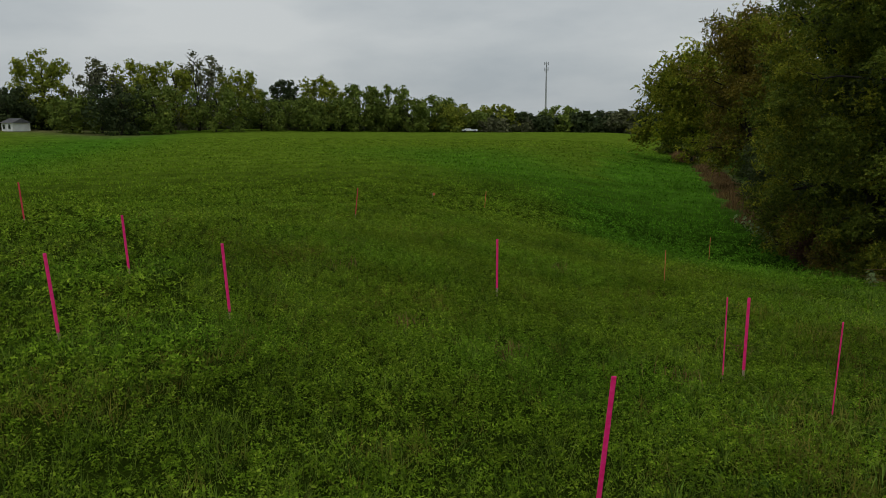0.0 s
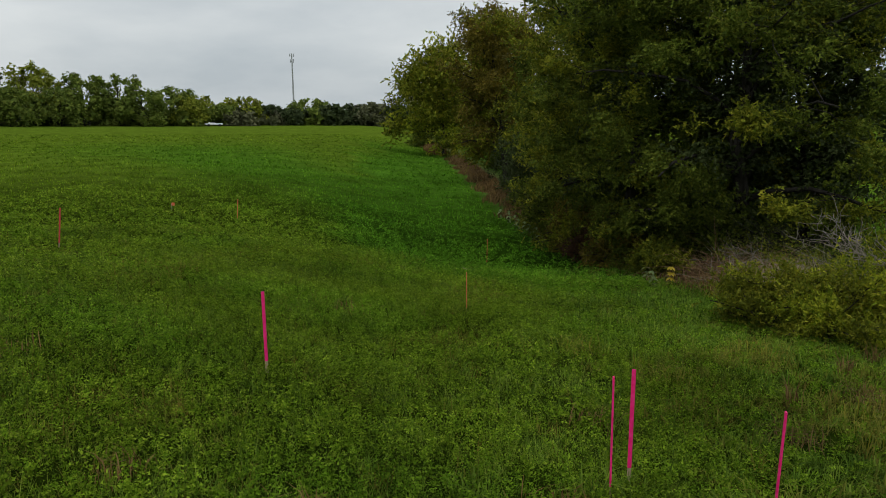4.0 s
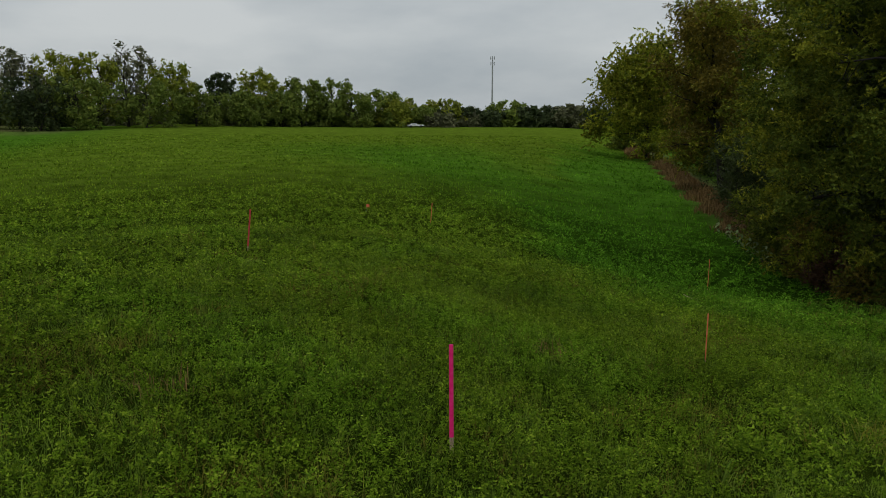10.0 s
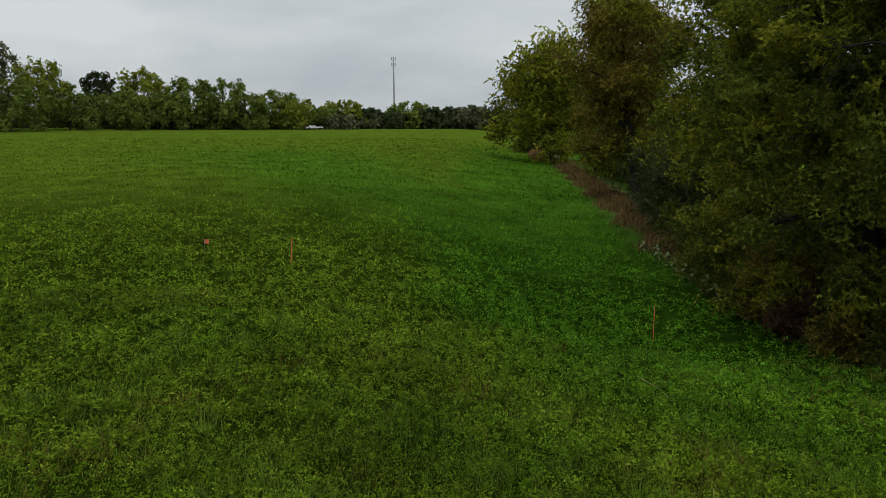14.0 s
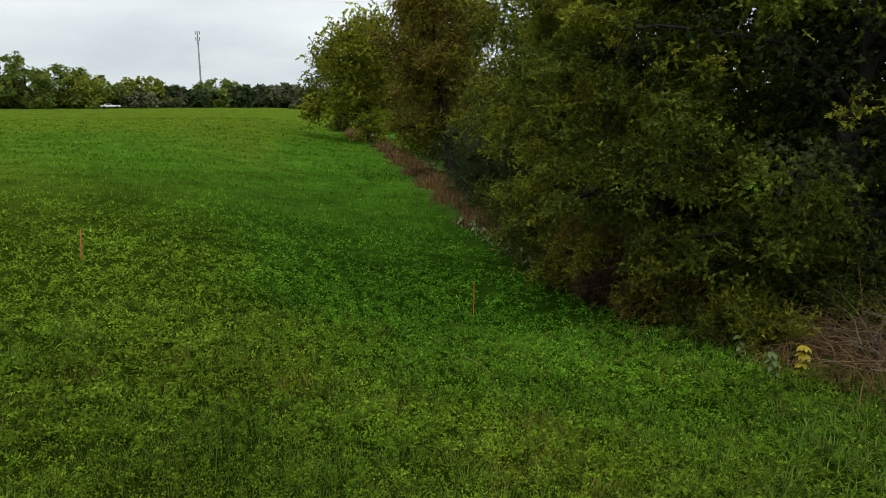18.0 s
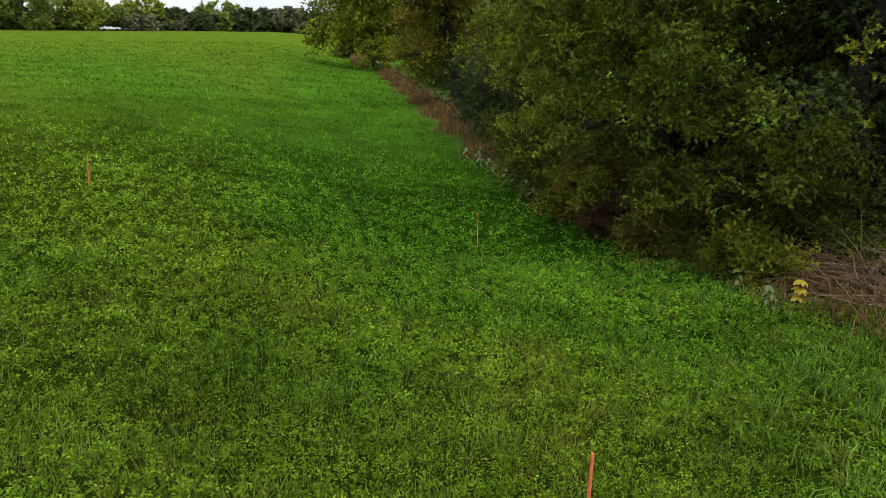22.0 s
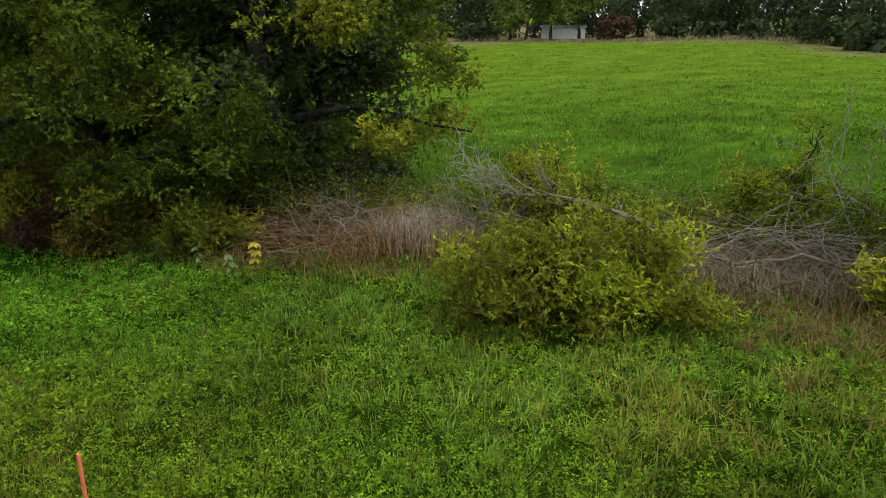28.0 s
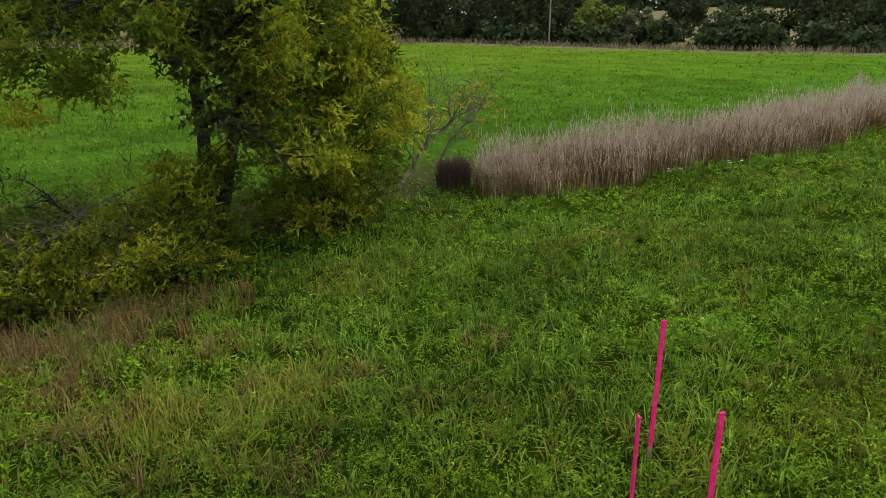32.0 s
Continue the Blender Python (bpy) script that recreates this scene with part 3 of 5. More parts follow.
# tufts of grass in the field, long grass in the rough margin
def tuft_field(name, n_tufts, per, x0, x1, y0, y1, keep, hmin, hmax, width, lean, mat, label, category, spread=0.09, seed=1, simple=False, withered=1.0, rich=0.0):
    r = np.random.default_rng(seed)
    tx, ty = scatter(r, n_tufts, x0, x1, y0, y1, keep)
    n = len(tx)
    big, green, lay = r.uniform(0.5, 1.4, n), r.random(n), r.uniform(0, 2 * np.pi, n)
    brown = (r.random(n) < 0.10 + 0.5 * sig(np.sin(0.9 * tx + 1.2) * np.sin(0.8 * ty) + 0.5 * np.sin(1.9 * tx - ty), 0.6, 0.12)) * r.uniform(0.35, 0.95, n)
    for cx, cy, cr in ((8.7, 12.0, 1.0), (9.3, 9.5, 0.9), (8.4, 8.1, 0.7), (10.5, 10.0, 0.9), (7.6, 9.6, 0.6), (10.2, 8.4, 0.8), (6.6, 7.3, 0.5)):
        brown = np.maximum(brown, (r.random(n) < 0.8 * np.exp(-((tx - cx) ** 2 + (ty - cy) ** 2) / cr ** 2)) * r.uniform(0.4, 0.9, n))
    i = np.repeat(np.arange(n), per)
    az, q = r.uniform(0, 2 * np.pi, n * per), spread * big[i] * np.sqrt(r.random(n * per))
    x, y = tx[i] + q * np.cos(az), ty[i] + q * np.sin(az)
    h = r.uniform(hmin, hmax, n * per) * big[i]
    az = np.where(r.random(n * per) < 0.35, lay[i], az) + r.normal(0, 0.4, n * per)
    v, f = blades(r, x, y, h, width, lean, az=az)
    k = 5
    if simple:
        k, v = 3, v.reshape(-1, 5, 3)[:, [0, 1, 4]].reshape(-1, 3)
        f = np.arange(len(v)).reshape(-1, 3)
    tint = {"lush": np.repeat(np.clip(0.35 * lushness(x, y) + 0.42 * green[i] + rich, 0, 1), k), "dry": np.repeat(brown[i] * withered, k)}
    return tagged(new(name, np_mesh(name, v, f, mat, tint)), label, category, kind="stuff")


tuft_field("grass", 15000, 30, -9, 15, 3, 26, lambda x, y: np.where(path_distance(x, y) < 9, 0.95, 0.4) * (path_distance(x, y) < 16) * margin(x, y), 0.10, 0.25, 0.0042, 1.0, M_GRASS,
           "scattered tufts of green grass among the clover", "grass", 0.13, 21, True)
def far_cover(seed):
    """Upright tufts of crop past thirty metres, thinning towards the far edges of the two fields."""
    r = np.random.default_rng(seed)
    vs, ts = [], []
    for d0, d1, n, w, hh in ((27, 50, 110000, 0.028, 0.15), (50, 85, 90000, 0.05, 0.17), (85, 150, 70000, 0.09, 0.2)):
        q = d1 + 14
        x, y = r.uniform(-q, q, n), 8 + r.uniform(-q, q, n)
        pd = path_distance(x, y)
        d = hedge_x(y) - x
        ok = (pd >= d0 - 3 * r.random(n)) & (pd < d1) & ((d > 1.2) | (d < -4.5)) & ((np.hypot(x - 2.7, y - 12) < field_edge(np.degrees(np.arctan2(x - 2.7, y - 12)))) | (y > 62) | (x < 20))
        ok &= ~((d < -4.5) & (y < 62) & (pd > 42) & (r.random(n) < 0.65))
        x, y = x[ok], y[ok]
        lv_ = lushness(x, y)
        i = np.repeat(np.arange(len(x)), 4)
        px_, py_ = x[i] + r.normal(0, w * 1.6, len(i)), y[i] + r.normal(0, w * 1.6, len(i))
        h_ = hh * r.uniform(0.5, 1.2, len(i)) * (1 + 0.25 * lv_[i])
        v, _ = blades(r, px_, py_, h_, w, 0.7)
        vs.append(v.reshape(-1, 5, 3)[:, [0, 1, 4]].reshape(-1, 3))
        ts.append(np.repeat(lv_[i], 3))
    v = np.concatenate(vs)
    ob = new("far_clover", np_mesh("far_clover", v, np.arange(len(v)).reshape(-1, 3), M_CLOVER, {"lush": np.concatenate(ts)}))
    return tagged(ob, "tufted green clover further out in the fields", "clover", kind="stuff")


far_cover(24)
tuft_field("field_grass", 34000, 7, 17, 66, -34, 34, lambda x, y: (hedge_x(y) - x < -3.5) * np.clip((58 - path_distance(x, y)) / 30, 0, 1) * (0.3 + 0.7 * sig(np.sin(1.3 * x + 1.5 * np.sin(0.9 * y)) + np.sin(1.1 * y + np.sin(0.8 * x)), -0.2, 0.4)), 0.08, 0.26, 0.022, 1.2, M_GRASS,
           "tufted green grass in the field beyond the hedgerow", "grass", 0.26, 23, True, 0.0, 0.2)
tuft_field("long_grass", 21500, 24, 2, 17, -24, 25, lambda x, y: (1 - margin(x, y)) * (0.72 + 0.28 * sig(np.sin(2.3 * x + 1.5 * np.sin(1.7 * y)) + np.sin(2.6 * y + np.sin(1.9 * x)), -0.3, 0.4)) * (hedge_x(y) - x > -0.6) * np.where(path_distance(x, y) < 13, 1, 0.4) * (1 - 0.9 * np.exp(-(((x - 13.0) / 1.3) ** 2 + ((y - 5.0) / 1.9) ** 2))), 0.09, 0.25, 0.0075, 1.25, M_GRASS,
           "long uncut green grass beside the hedgerow", "grass", 0.12, 22, False, 0.8, 0.1)


# ---------------------------------------------------------------- trees and shrubs
def sprays(r, seeds, count, leaf, per, spread, droop, width=0.2, tri=False):
    """Leaf sprays: lance-shaped leaves set along short twigs that start near the seeds."""
    weight = np.exp(r.normal(0, 0.85, len(seeds)))
    pick = r.choice(len(seeds), count, p=weight / weight.sum())
    p = seeds[pick] + r.normal(size=(count, 3)) * spread * np.array([1, 1, 0.8])
    d = r.normal(size=(count, 3))
    d[:, 2] = d[:, 2] * 0.6 - droop
    d /= np.linalg.norm(d, axis=1, keepdims=True)
    length = leaf * r.uniform(2.0, 4.0, count)
    i = np.repeat(np.arange(count), per)
    u = np.tile(np.linspace(0.1, 1.0, per), count)
    base = p[i] + d[i] * (length[i] * u)[:, None]
    ld = 0.8 * d[i] + r.normal(size=(len(i), 3)) * 0.6
    ld[:, 2] -= 0.25 * droop
    ld /= np.linalg.norm(ld, axis=1, keepdims=True)
    up = r.normal(size=(len(i), 3)) * 0.5 + np.array([0, 0, 0.9])
    s = np.cross(ld, up)
    s /= np.linalg.norm(s, axis=1, keepdims=True) + 1e-9
    ln = (leaf * r.uniform(0.65, 1.25, len(i)))[:, None]
    if tri:
        v = np.stack([base + s * ln * width, base + ld * ln, base - s * ln * width], 1).reshape(-1, 3)
        return v, np.arange(3 * len(i)).reshape(-1, 3)
    mid = base + ld * ln * 0.45
    v = np.stack([base, mid + s * ln * width, base + ld * ln, mid - s * ln * width], 1).reshape(-1, 3)
    return v, np.arange(4 * len(i)).reshape(-1, 4)


def tree(name, x, y, h, r, n_sprays, mat, label, category="tree", seed=1, trunk_r=0.2, skirt=0.05, leaf=0.11, stems=1, limbs=14,
         spread=0.4, lean=(0, 0), limb_parts=False, droop=0.35, per=8, belly=0.38, width=0.27, twigs=7, inner=0.12, tri=False, fan_out=0.22, bare=True, turning=None, inner_shade_mat=None, lobes=0, lobe_r=0.38, gold_side=None):
    """A tapered trunk with bent limbs and branches, and a crown of separate leaves gathered in sprays round the twigs."""
    r_ = np.random.default_rng(seed)
    z0 = float(height(x, y)) - 0.08
    thing = new(name)
    thing.location = (x, y, z0)
    tagged(thing, label, category)
    trunk_paths, limb_paths, twig_paths, seeds, turned = [], [], [], [], []
    for s in range(stems):
        a0 = r_.uniform(0, 2 * np.pi)
        fan = np.array([np.cos(a0), np.sin(a0), 0])
        foot = fan * (0.0 if stems == 1 else trunk_r * 1.2)
        top = np.array([lean[0], lean[1], h * 0.88]) + fan * r * fan_out * (stems > 1)
        tp = wander(r_, foot, top, 9, 0.016 * h)
        tr = trunk_r / stems ** 0.5 * np.linspace(1, 0.12, 9)
        tr[0] *= 1.35
        trunk_paths.append((tp, tr))
        for k in range(limbs):
            f = skirt + (0.97 - skirt) * (k + r_.uniform(0, 0.9)) / limbs
            i = min(f * 8, 7.99)
            st = tp[int(i)] + (tp[int(i) + 1] - tp[int(i)]) * (i - int(i))
            az = 2.4 * k + r_.uniform(-0.5, 0.5) if stems == 1 else a0 + r_.normal(0, 1.4)
            reach = r * (0.72 + 0.38 * r_.random()) * max(0.3, 1 - abs((f - belly) / (1.08 - belly)) ** 2.2) ** 0.5
            el = -0.3 + 1.25 * f + r_.normal(0, 0.18)
            end = st + reach * np.array([np.cos(az) * np.cos(el), np.sin(az) * np.cos(el), np.sin(el)])
            end[2] = max(end[2], 0.25)
            lp = wander(r_, st, end, 6, 0.035 * reach, 0.10 * reach)
            limb_paths.append((lp, trunk_r * 0.40 * (1.1 - f) * np.linspace(1, 0.15, 6) + 0.008))
            out = (end - st) / (np.linalg.norm(end - st) + 1e-6)
            twig_turn = np.clip(r_.random() + r_.normal(0, 0.22, twigs), 0, 1)
            for q in range(twigs):
                g = r_.uniform(0.3, 1.0) * 4.99
                b0 = lp[int(g)] + (lp[int(g) + 1] - lp[int(g)]) * (g - int(g))
                dirn = r_.normal(size=3)
                dirn[2] = dirn[2] * 0.7 - droop * 0.5
                dirn += 0.5 * out
                b1 = b0 + dirn / np.linalg.norm(dirn) * r * r_.uniform(0.16, 0.40)
                b1[2] = max(b1[2], 0.12)
                twig_paths.append((wander(r_, b0, b1, 4, 0.03 * r), np.linspace(0.02, 0.006, 4) * min(1.0, r / 3)))
                for u in (0.4, 0.7, 1.0):
                    seeds.append(b0 + (b1 - b0) * u)
                    turned.append(twig_turn[q] < (turning[1] if turning else 0))
        for u in np.linspace(0.8, 1.06, 4):
            seeds.append(foot + (tp[-1] - foot) * u)
            turned.append(False)
    for q in range(lobes):
        u = skirt + (0.97 - skirt) * r_.random() ** 0.9
        az = r_.uniform(0, 2 * np.pi)
        rad = r * max(0.2, 1 - abs((u - belly) / (1.08 - belly)) ** 2.2) ** 0.5 * r_.uniform(0.62, 1.02)
        c = np.array([lean[0] * u + rad * np.cos(az), lean[1] * u + rad * np.sin(az), max(0.5, h * u * 0.97)])
        chance = turning[1] if turning else 0
        if gold_side:
            chance *= 0.35 + 1.5 * sig(np.cos(az - gold_side), 0.2, 0.25)
        t_ = r_.random() < chance
        for c_ in c + r_.normal(size=(7, 3)) * lobe_r * np.array([1, 1, 0.65]):
            seeds.append(np.maximum(c_, [-99, -99, 0.15]))
            turned.append(t_)
    wood = list(trunk_paths)
    if limb_parts:
        for lp in limb_paths:
            v, f = tubes([lp], 6)
            mesh_part("limb", np_mesh("limb", v, f, M_BARK, smooth=True), thing)
    else:
        wood = wood + limb_paths
    v, f = tubes(wood, 7 if trunk_r > 0.1 else 4)
    if bare:
        v2, f2 = tubes(twig_paths, 3)
        v, f = np.concatenate([v, v2]), np.concatenate([f, f2 + len(v)])
    mesh_part("trunk", np_mesh("trunk", v, f, M_BARK, smooth=True), thing)
    k = 3 if tri else 4
    seeds, turned = np.array(seeds), np.array(turned)

    def crown(part_name, v, leaf_mat):
        q = v.reshape(-1, k, 3)
        gz = height(q[:, :, 0] + x, q[:, :, 1] + y) - z0
        q = q[(q[:, :, 2] > gz + 0.05).all(1)]
        mesh_part(part_name, np_mesh(part_name, q.reshape(-1, 3), np.arange(k * len(q)).reshape(-1, k), leaf_mat), thing)

    share = turned.mean()
    v = sprays(r_, seeds[~turned], int(n_sprays * (1 - share)), leaf, per, spread, droop, width, tri)[0]
    mids = np.concatenate([lp[0][1:4] for lp in limb_paths])
    if inner and not inner_shade_mat:
        v = np.concatenate([v, sprays(r_, mids, int(inner * n_sprays), leaf * 1.05, 9, spread * 1.4, droop, width * 1.2, tri)[0]])
    crown("crown", v, mat)
    if share:
        crown("turning_leaves", sprays(r_, seeds[turned], int(n_sprays * share), leaf, per, spread, droop, width, tri)[0], turning[0])
    # a darker leaf colour on the inner sprays stands for the crown's inside shade
    if inner_shade_mat:
        crown("shaded_inner_leaves", sprays(r_, mids, int(inner * n_sprays), leaf * 1.1, 8, spread * 2.0, droop, width * 1.3, tri)[0], inner_shade_mat)
    return thing


# along the hedgerow, from the far bend towards the open gap
tree("tree", 47.0, 125, 10.5, 7.0, 2000, M_LEAF_GREEN, "olive-green tree in the far hedgerow", seed=28, bare=False, leaf=0.5, spread=0.7, width=0.36, tri=True)
tree("tree", 36.2, 98, 13.5, 7.8, 4000, M_LEAF_OLIVE, "bright yellow-green field-edge tree overhanging the crop", seed=31, bare=False, leaf=0.38, spread=0.6, width=0.36, tri=True, limbs=20, skirt=0.2, belly=0.45, turning=(M_LEAF_YELLOW, 0.3), lobes=60, lobe_r=0.6)
tree("tree", 35.8, 80, 18.0, 4.8, 3600, M_LEAF_BROWN, "tall thinning tree with brownish autumn leaves", seed=32, bare=False, leaf=0.28, spread=0.5, limbs=22, width=0.32, tri=True, skirt=0.15, belly=0.5)
tree("tree", 32.2, 66, 15.0, 4.2, 2900, M_LEAF_BROWN, "tall thinning tree with brownish autumn leaves", seed=39, bare=False, leaf=0.26, spread=0.5, limbs=18, width=0.32, tri=True, skirt=0.2, belly=0.5)
tree("tree", 26.4, 56.0, 13.0, 4.6, 4600, M_LEAF_BROWN, "yellow-brown tree with a leaning dark trunk", seed=33, leaf=0.22, spread=0.42, lean=(-2.0, -0.6), trunk_r=0.38, skirt=0.25, tri=True, belly=0.55, limbs=16, turning=(M_LEAF_OLIVE, 0.4))
tree("tree", 24.0, 41.6, 13.5, 4.0, 6200, M_LEAF_GREEN, "broad yellow-green hedgerow tree", seed=34, leaf=0.18, spread=0.36, skirt=0.33, tri=True, width=0.34, limbs=18, belly=0.6, turning=(M_LEAF_OLIVE, 0.6), lobes=60, lobe_r=0.45)
tree("tree", 20.9, 34.3, 13.5, 3.9, 7600, M_LEAF_GREEN, "dense olive-green hedgerow tree", seed=35, leaf=0.17, spread=0.34, trunk_r=0.24, limbs=20, tri=True, width=0.36, turning=(M_LEAF_OLIVE, 0.35), lobes=70, lobe_r=0.42)
tree("tree", 22.4, 27.0, 14.0, 4.8, 6500, M_LEAF_GREEN, "dark green tree on the far side of the hedgerow", seed=40, leaf=0.17, spread=0.4, trunk_r=0.24, limbs=18, tri=True, width=0.4, skirt=0.06, lobes=40, lobe_r=0.5)
tree("tree", 22.0, 22.6, 11.0, 3.2, 4200, M_LEAF_DARK, "dark green tree on the far side of the hedgerow", seed=41, leaf=0.16, spread=0.4, trunk_r=0.2, limbs=20, tri=True, width=0.4, skirt=0.03, belly=0.3, lobes=30, lobe_r=0.45)
tree("tree", 17.6, 27.5, 13.0, 4.5, 18000, M_LEAF_GREEN, "dense olive-green tree with branches down to the grass", seed=36, leaf=0.095, spread=0.17, per=9, trunk_r=0.26, limbs=24, belly=0.3, tri=True, width=0.4, inner=0.2, turning=(M_LEAF_OLIVE, 0.48), inner_shade_mat=M_LEAF_DARK, lobes=130)
tree("tree", 18.4, 22.2, 13.0, 5.2, 19000, M_LEAF_GREEN, "large dark-trunked tree with green and yellowing leaves", seed=37, leaf=0.095, spread=0.17, per=9, skirt=0.13, trunk_r=0.3, limbs=26, limb_parts=True, tri=True, width=0.4, inner=0.2, belly=0.40, turning=(M_LEAF_OLIVE, 0.3), inner_shade_mat=M_LEAF_DARK, lobes=130)
tree("tree", 13.95, 5.75, 8.8, 3.5, 13500, M_LEAF_WILLOW, "twin-stemmed willow-like tree with green and yellowing leaves", seed=38, leaf=0.088, spread=0.12, trunk_r=0.2, stems=2, limbs=18, limb_parts=True, droop=0.3, skirt=0.3, inner=0.3, width=0.28, per=9, turning=(M_LEAF_GOLD, 0.42), inner_shade_mat=M_LEAF_DARK, lean=(0.0, -1.2), belly=0.5, lobes=85, lobe_r=0.3, gold_side=-1.9, tri=True)

# shrubs
shrubs = ((24.3, 48.0, 3.2, 2.2, 900, M_LEAF_DARK, "dark green rounded shrub below the hedgerow trees", 0.2),
          (22.0, 42.3, 3.2, 2.1, 1900, M_LEAF_DARK, "dark green rounded shrub below the hedgerow trees", 0.16),
          (27.6, 57.0, 3.5, 2.5, 700, M_LEAF_DARK, "dark green rounded shrub below the hedgerow trees", 0.24),
          (25.6, 46.2, 3.6, 2.4, 1100, M_LEAF_DARK, "dark green rounded shrub below the hedgerow trees", 0.2),
          (29.0, 53.5, 4.0, 2.8, 900, M_LEAF_DARK, "dark green rounded shrub below the hedgerow trees", 0.24),
          (31.2, 62.0, 4.5, 3.0, 800, M_LEAF_DARK, "dark green rounded shrub below the hedgerow trees", 0.28),
          (34.2, 73.0, 4.5, 3.2, 800, M_LEAF_GREEN, "olive rounded shrub below the hedgerow trees", 0.3),
          (19.0, 37.6, 1.8, 1.4, 1000, M_LEAF_GREEN, "olive shrub at the foot of the hedgerow", 0.14),
          (16.9, 31.4, 1.8, 1.7, 1300, M_LEAF_GREEN, "olive shrub at the foot of the hedgerow", 0.13),
          (16.2, 28.4, 1.5, 1.4, 1100, M_LEAF_BROWN, "brownish shrub at the foot of the hedgerow", 0.12),
          (16.2, 24.6, 1.6, 1.5, 1300, M_LEAF_GREEN, "olive shrub at the foot of the hedgerow", 0.12),
          (14.8, 21.7, 0.8, 0.7, 1200, M_LEAF_OLIVE, "low olive shrub at the foot of the hedgerow", 0.11),
          (12.0, 13.62, 0.34, 1.4, 5600, M_LEAF_OLIVE, "spreading yellow-green bush standing alone in the grass", 0.085),
          (17.1, 14.4, 1.1, 1.2, 2000, M_LEAF_YELLOW, "yellow-green bush behind the fallen tree", 0.085),
          (17.2, 10.8, 1.0, 1.0, 1300, M_LEAF_YELLOW, "yellow-green bush among fallen branches", 0.085),
          (13.0, 8.3, 0.5, 1.0, 1500, M_LEAF_GOLD, "yellow-green suckers beside the twin-stemmed tree", 0.075),
          (13.4, 6.9, 1.5, 0.9, 1200, M_LEAF_YELLOW, "yellow-green suckers beside the twin-stemmed tree", 0.075),
          (13.3, 5.9, 1.7, 0.6, 800, M_LEAF_WILLOW, "green shoots round the trunks of the twin-stemmed tree", 0.08),
          (12.5, 7.4, 0.6, 0.85, 1100, M_LEAF_GOLD, "yellow-green suckers beside the twin-stemmed tree", 0.075),
          (13.1, 8.9, 0.35, 0.6, 700, M_LEAF_YELLOW, "yellow-green suckers beside the twin-stemmed tree", 0.075),
          (13.2, 3.4, 3.2, 1.6, 3000, M_LEAF_GOLD, "hanging yellow-green growth at the skirt of the twin-stemmed tree", 0.1),
          (14.3, 2.6, 3.2, 1.5, 2200, M_LEAF_GOLD, "hanging yellow-green growth at the skirt of the twin-stemmed tree", 0.1),
          (15.5, 27.0, 0.9, 0.9, 700, M_LEAF_RUSSET, "low dark reddish shrub at the foot of the hedgerow", 0.1),
          (15.0, 24.3, 0.7, 0.8, 700, M_LEAF_BROWN, "low brownish shrub at the foot of the hedgerow", 0.1),
          (15.8, 29.6, 1.2, 1.0, 800, M_LEAF_YELLOW, "low yellow-green shrub at the foot of the hedgerow", 0.11),
          (17.6, 34.0, 1.3, 1.1, 700, M_LEAF_OLIVE, "low olive shrub at the foot of the hedgerow", 0.12),
          (17.4, 21.8, 1.7, 1.2, 1200, M_LEAF_GREEN, "dark olive undergrowth below the large tree", 0.13))
for i, (x, y, h, r, n, mat, label, leaf) in enumerate(shrubs):
    tree("shrub", x, y, h, r, n, mat, label, "shrub", seed=60 + i, trunk_r=0.05, skirt=0.04, leaf=leaf, stems=8 if "alone" in label else 5, limbs=6, spread=0.06 + 0.045 * r, droop=-0.25, belly=0.55, twigs=5, inner=0, fan_out=0.6, tri=True, width=0.24, per=8, turning=(M_LEAF_WILLOW, 0.4) if mat == M_LEAF_GOLD else (M_LEAF_GREEN, 0.25) if mat == M_LEAF_YELLOW else (M_LEAF_YELLOW if "alone" in label else M_LEAF_GREEN, 0.14) if mat == M_LEAF_OLIVE else None)


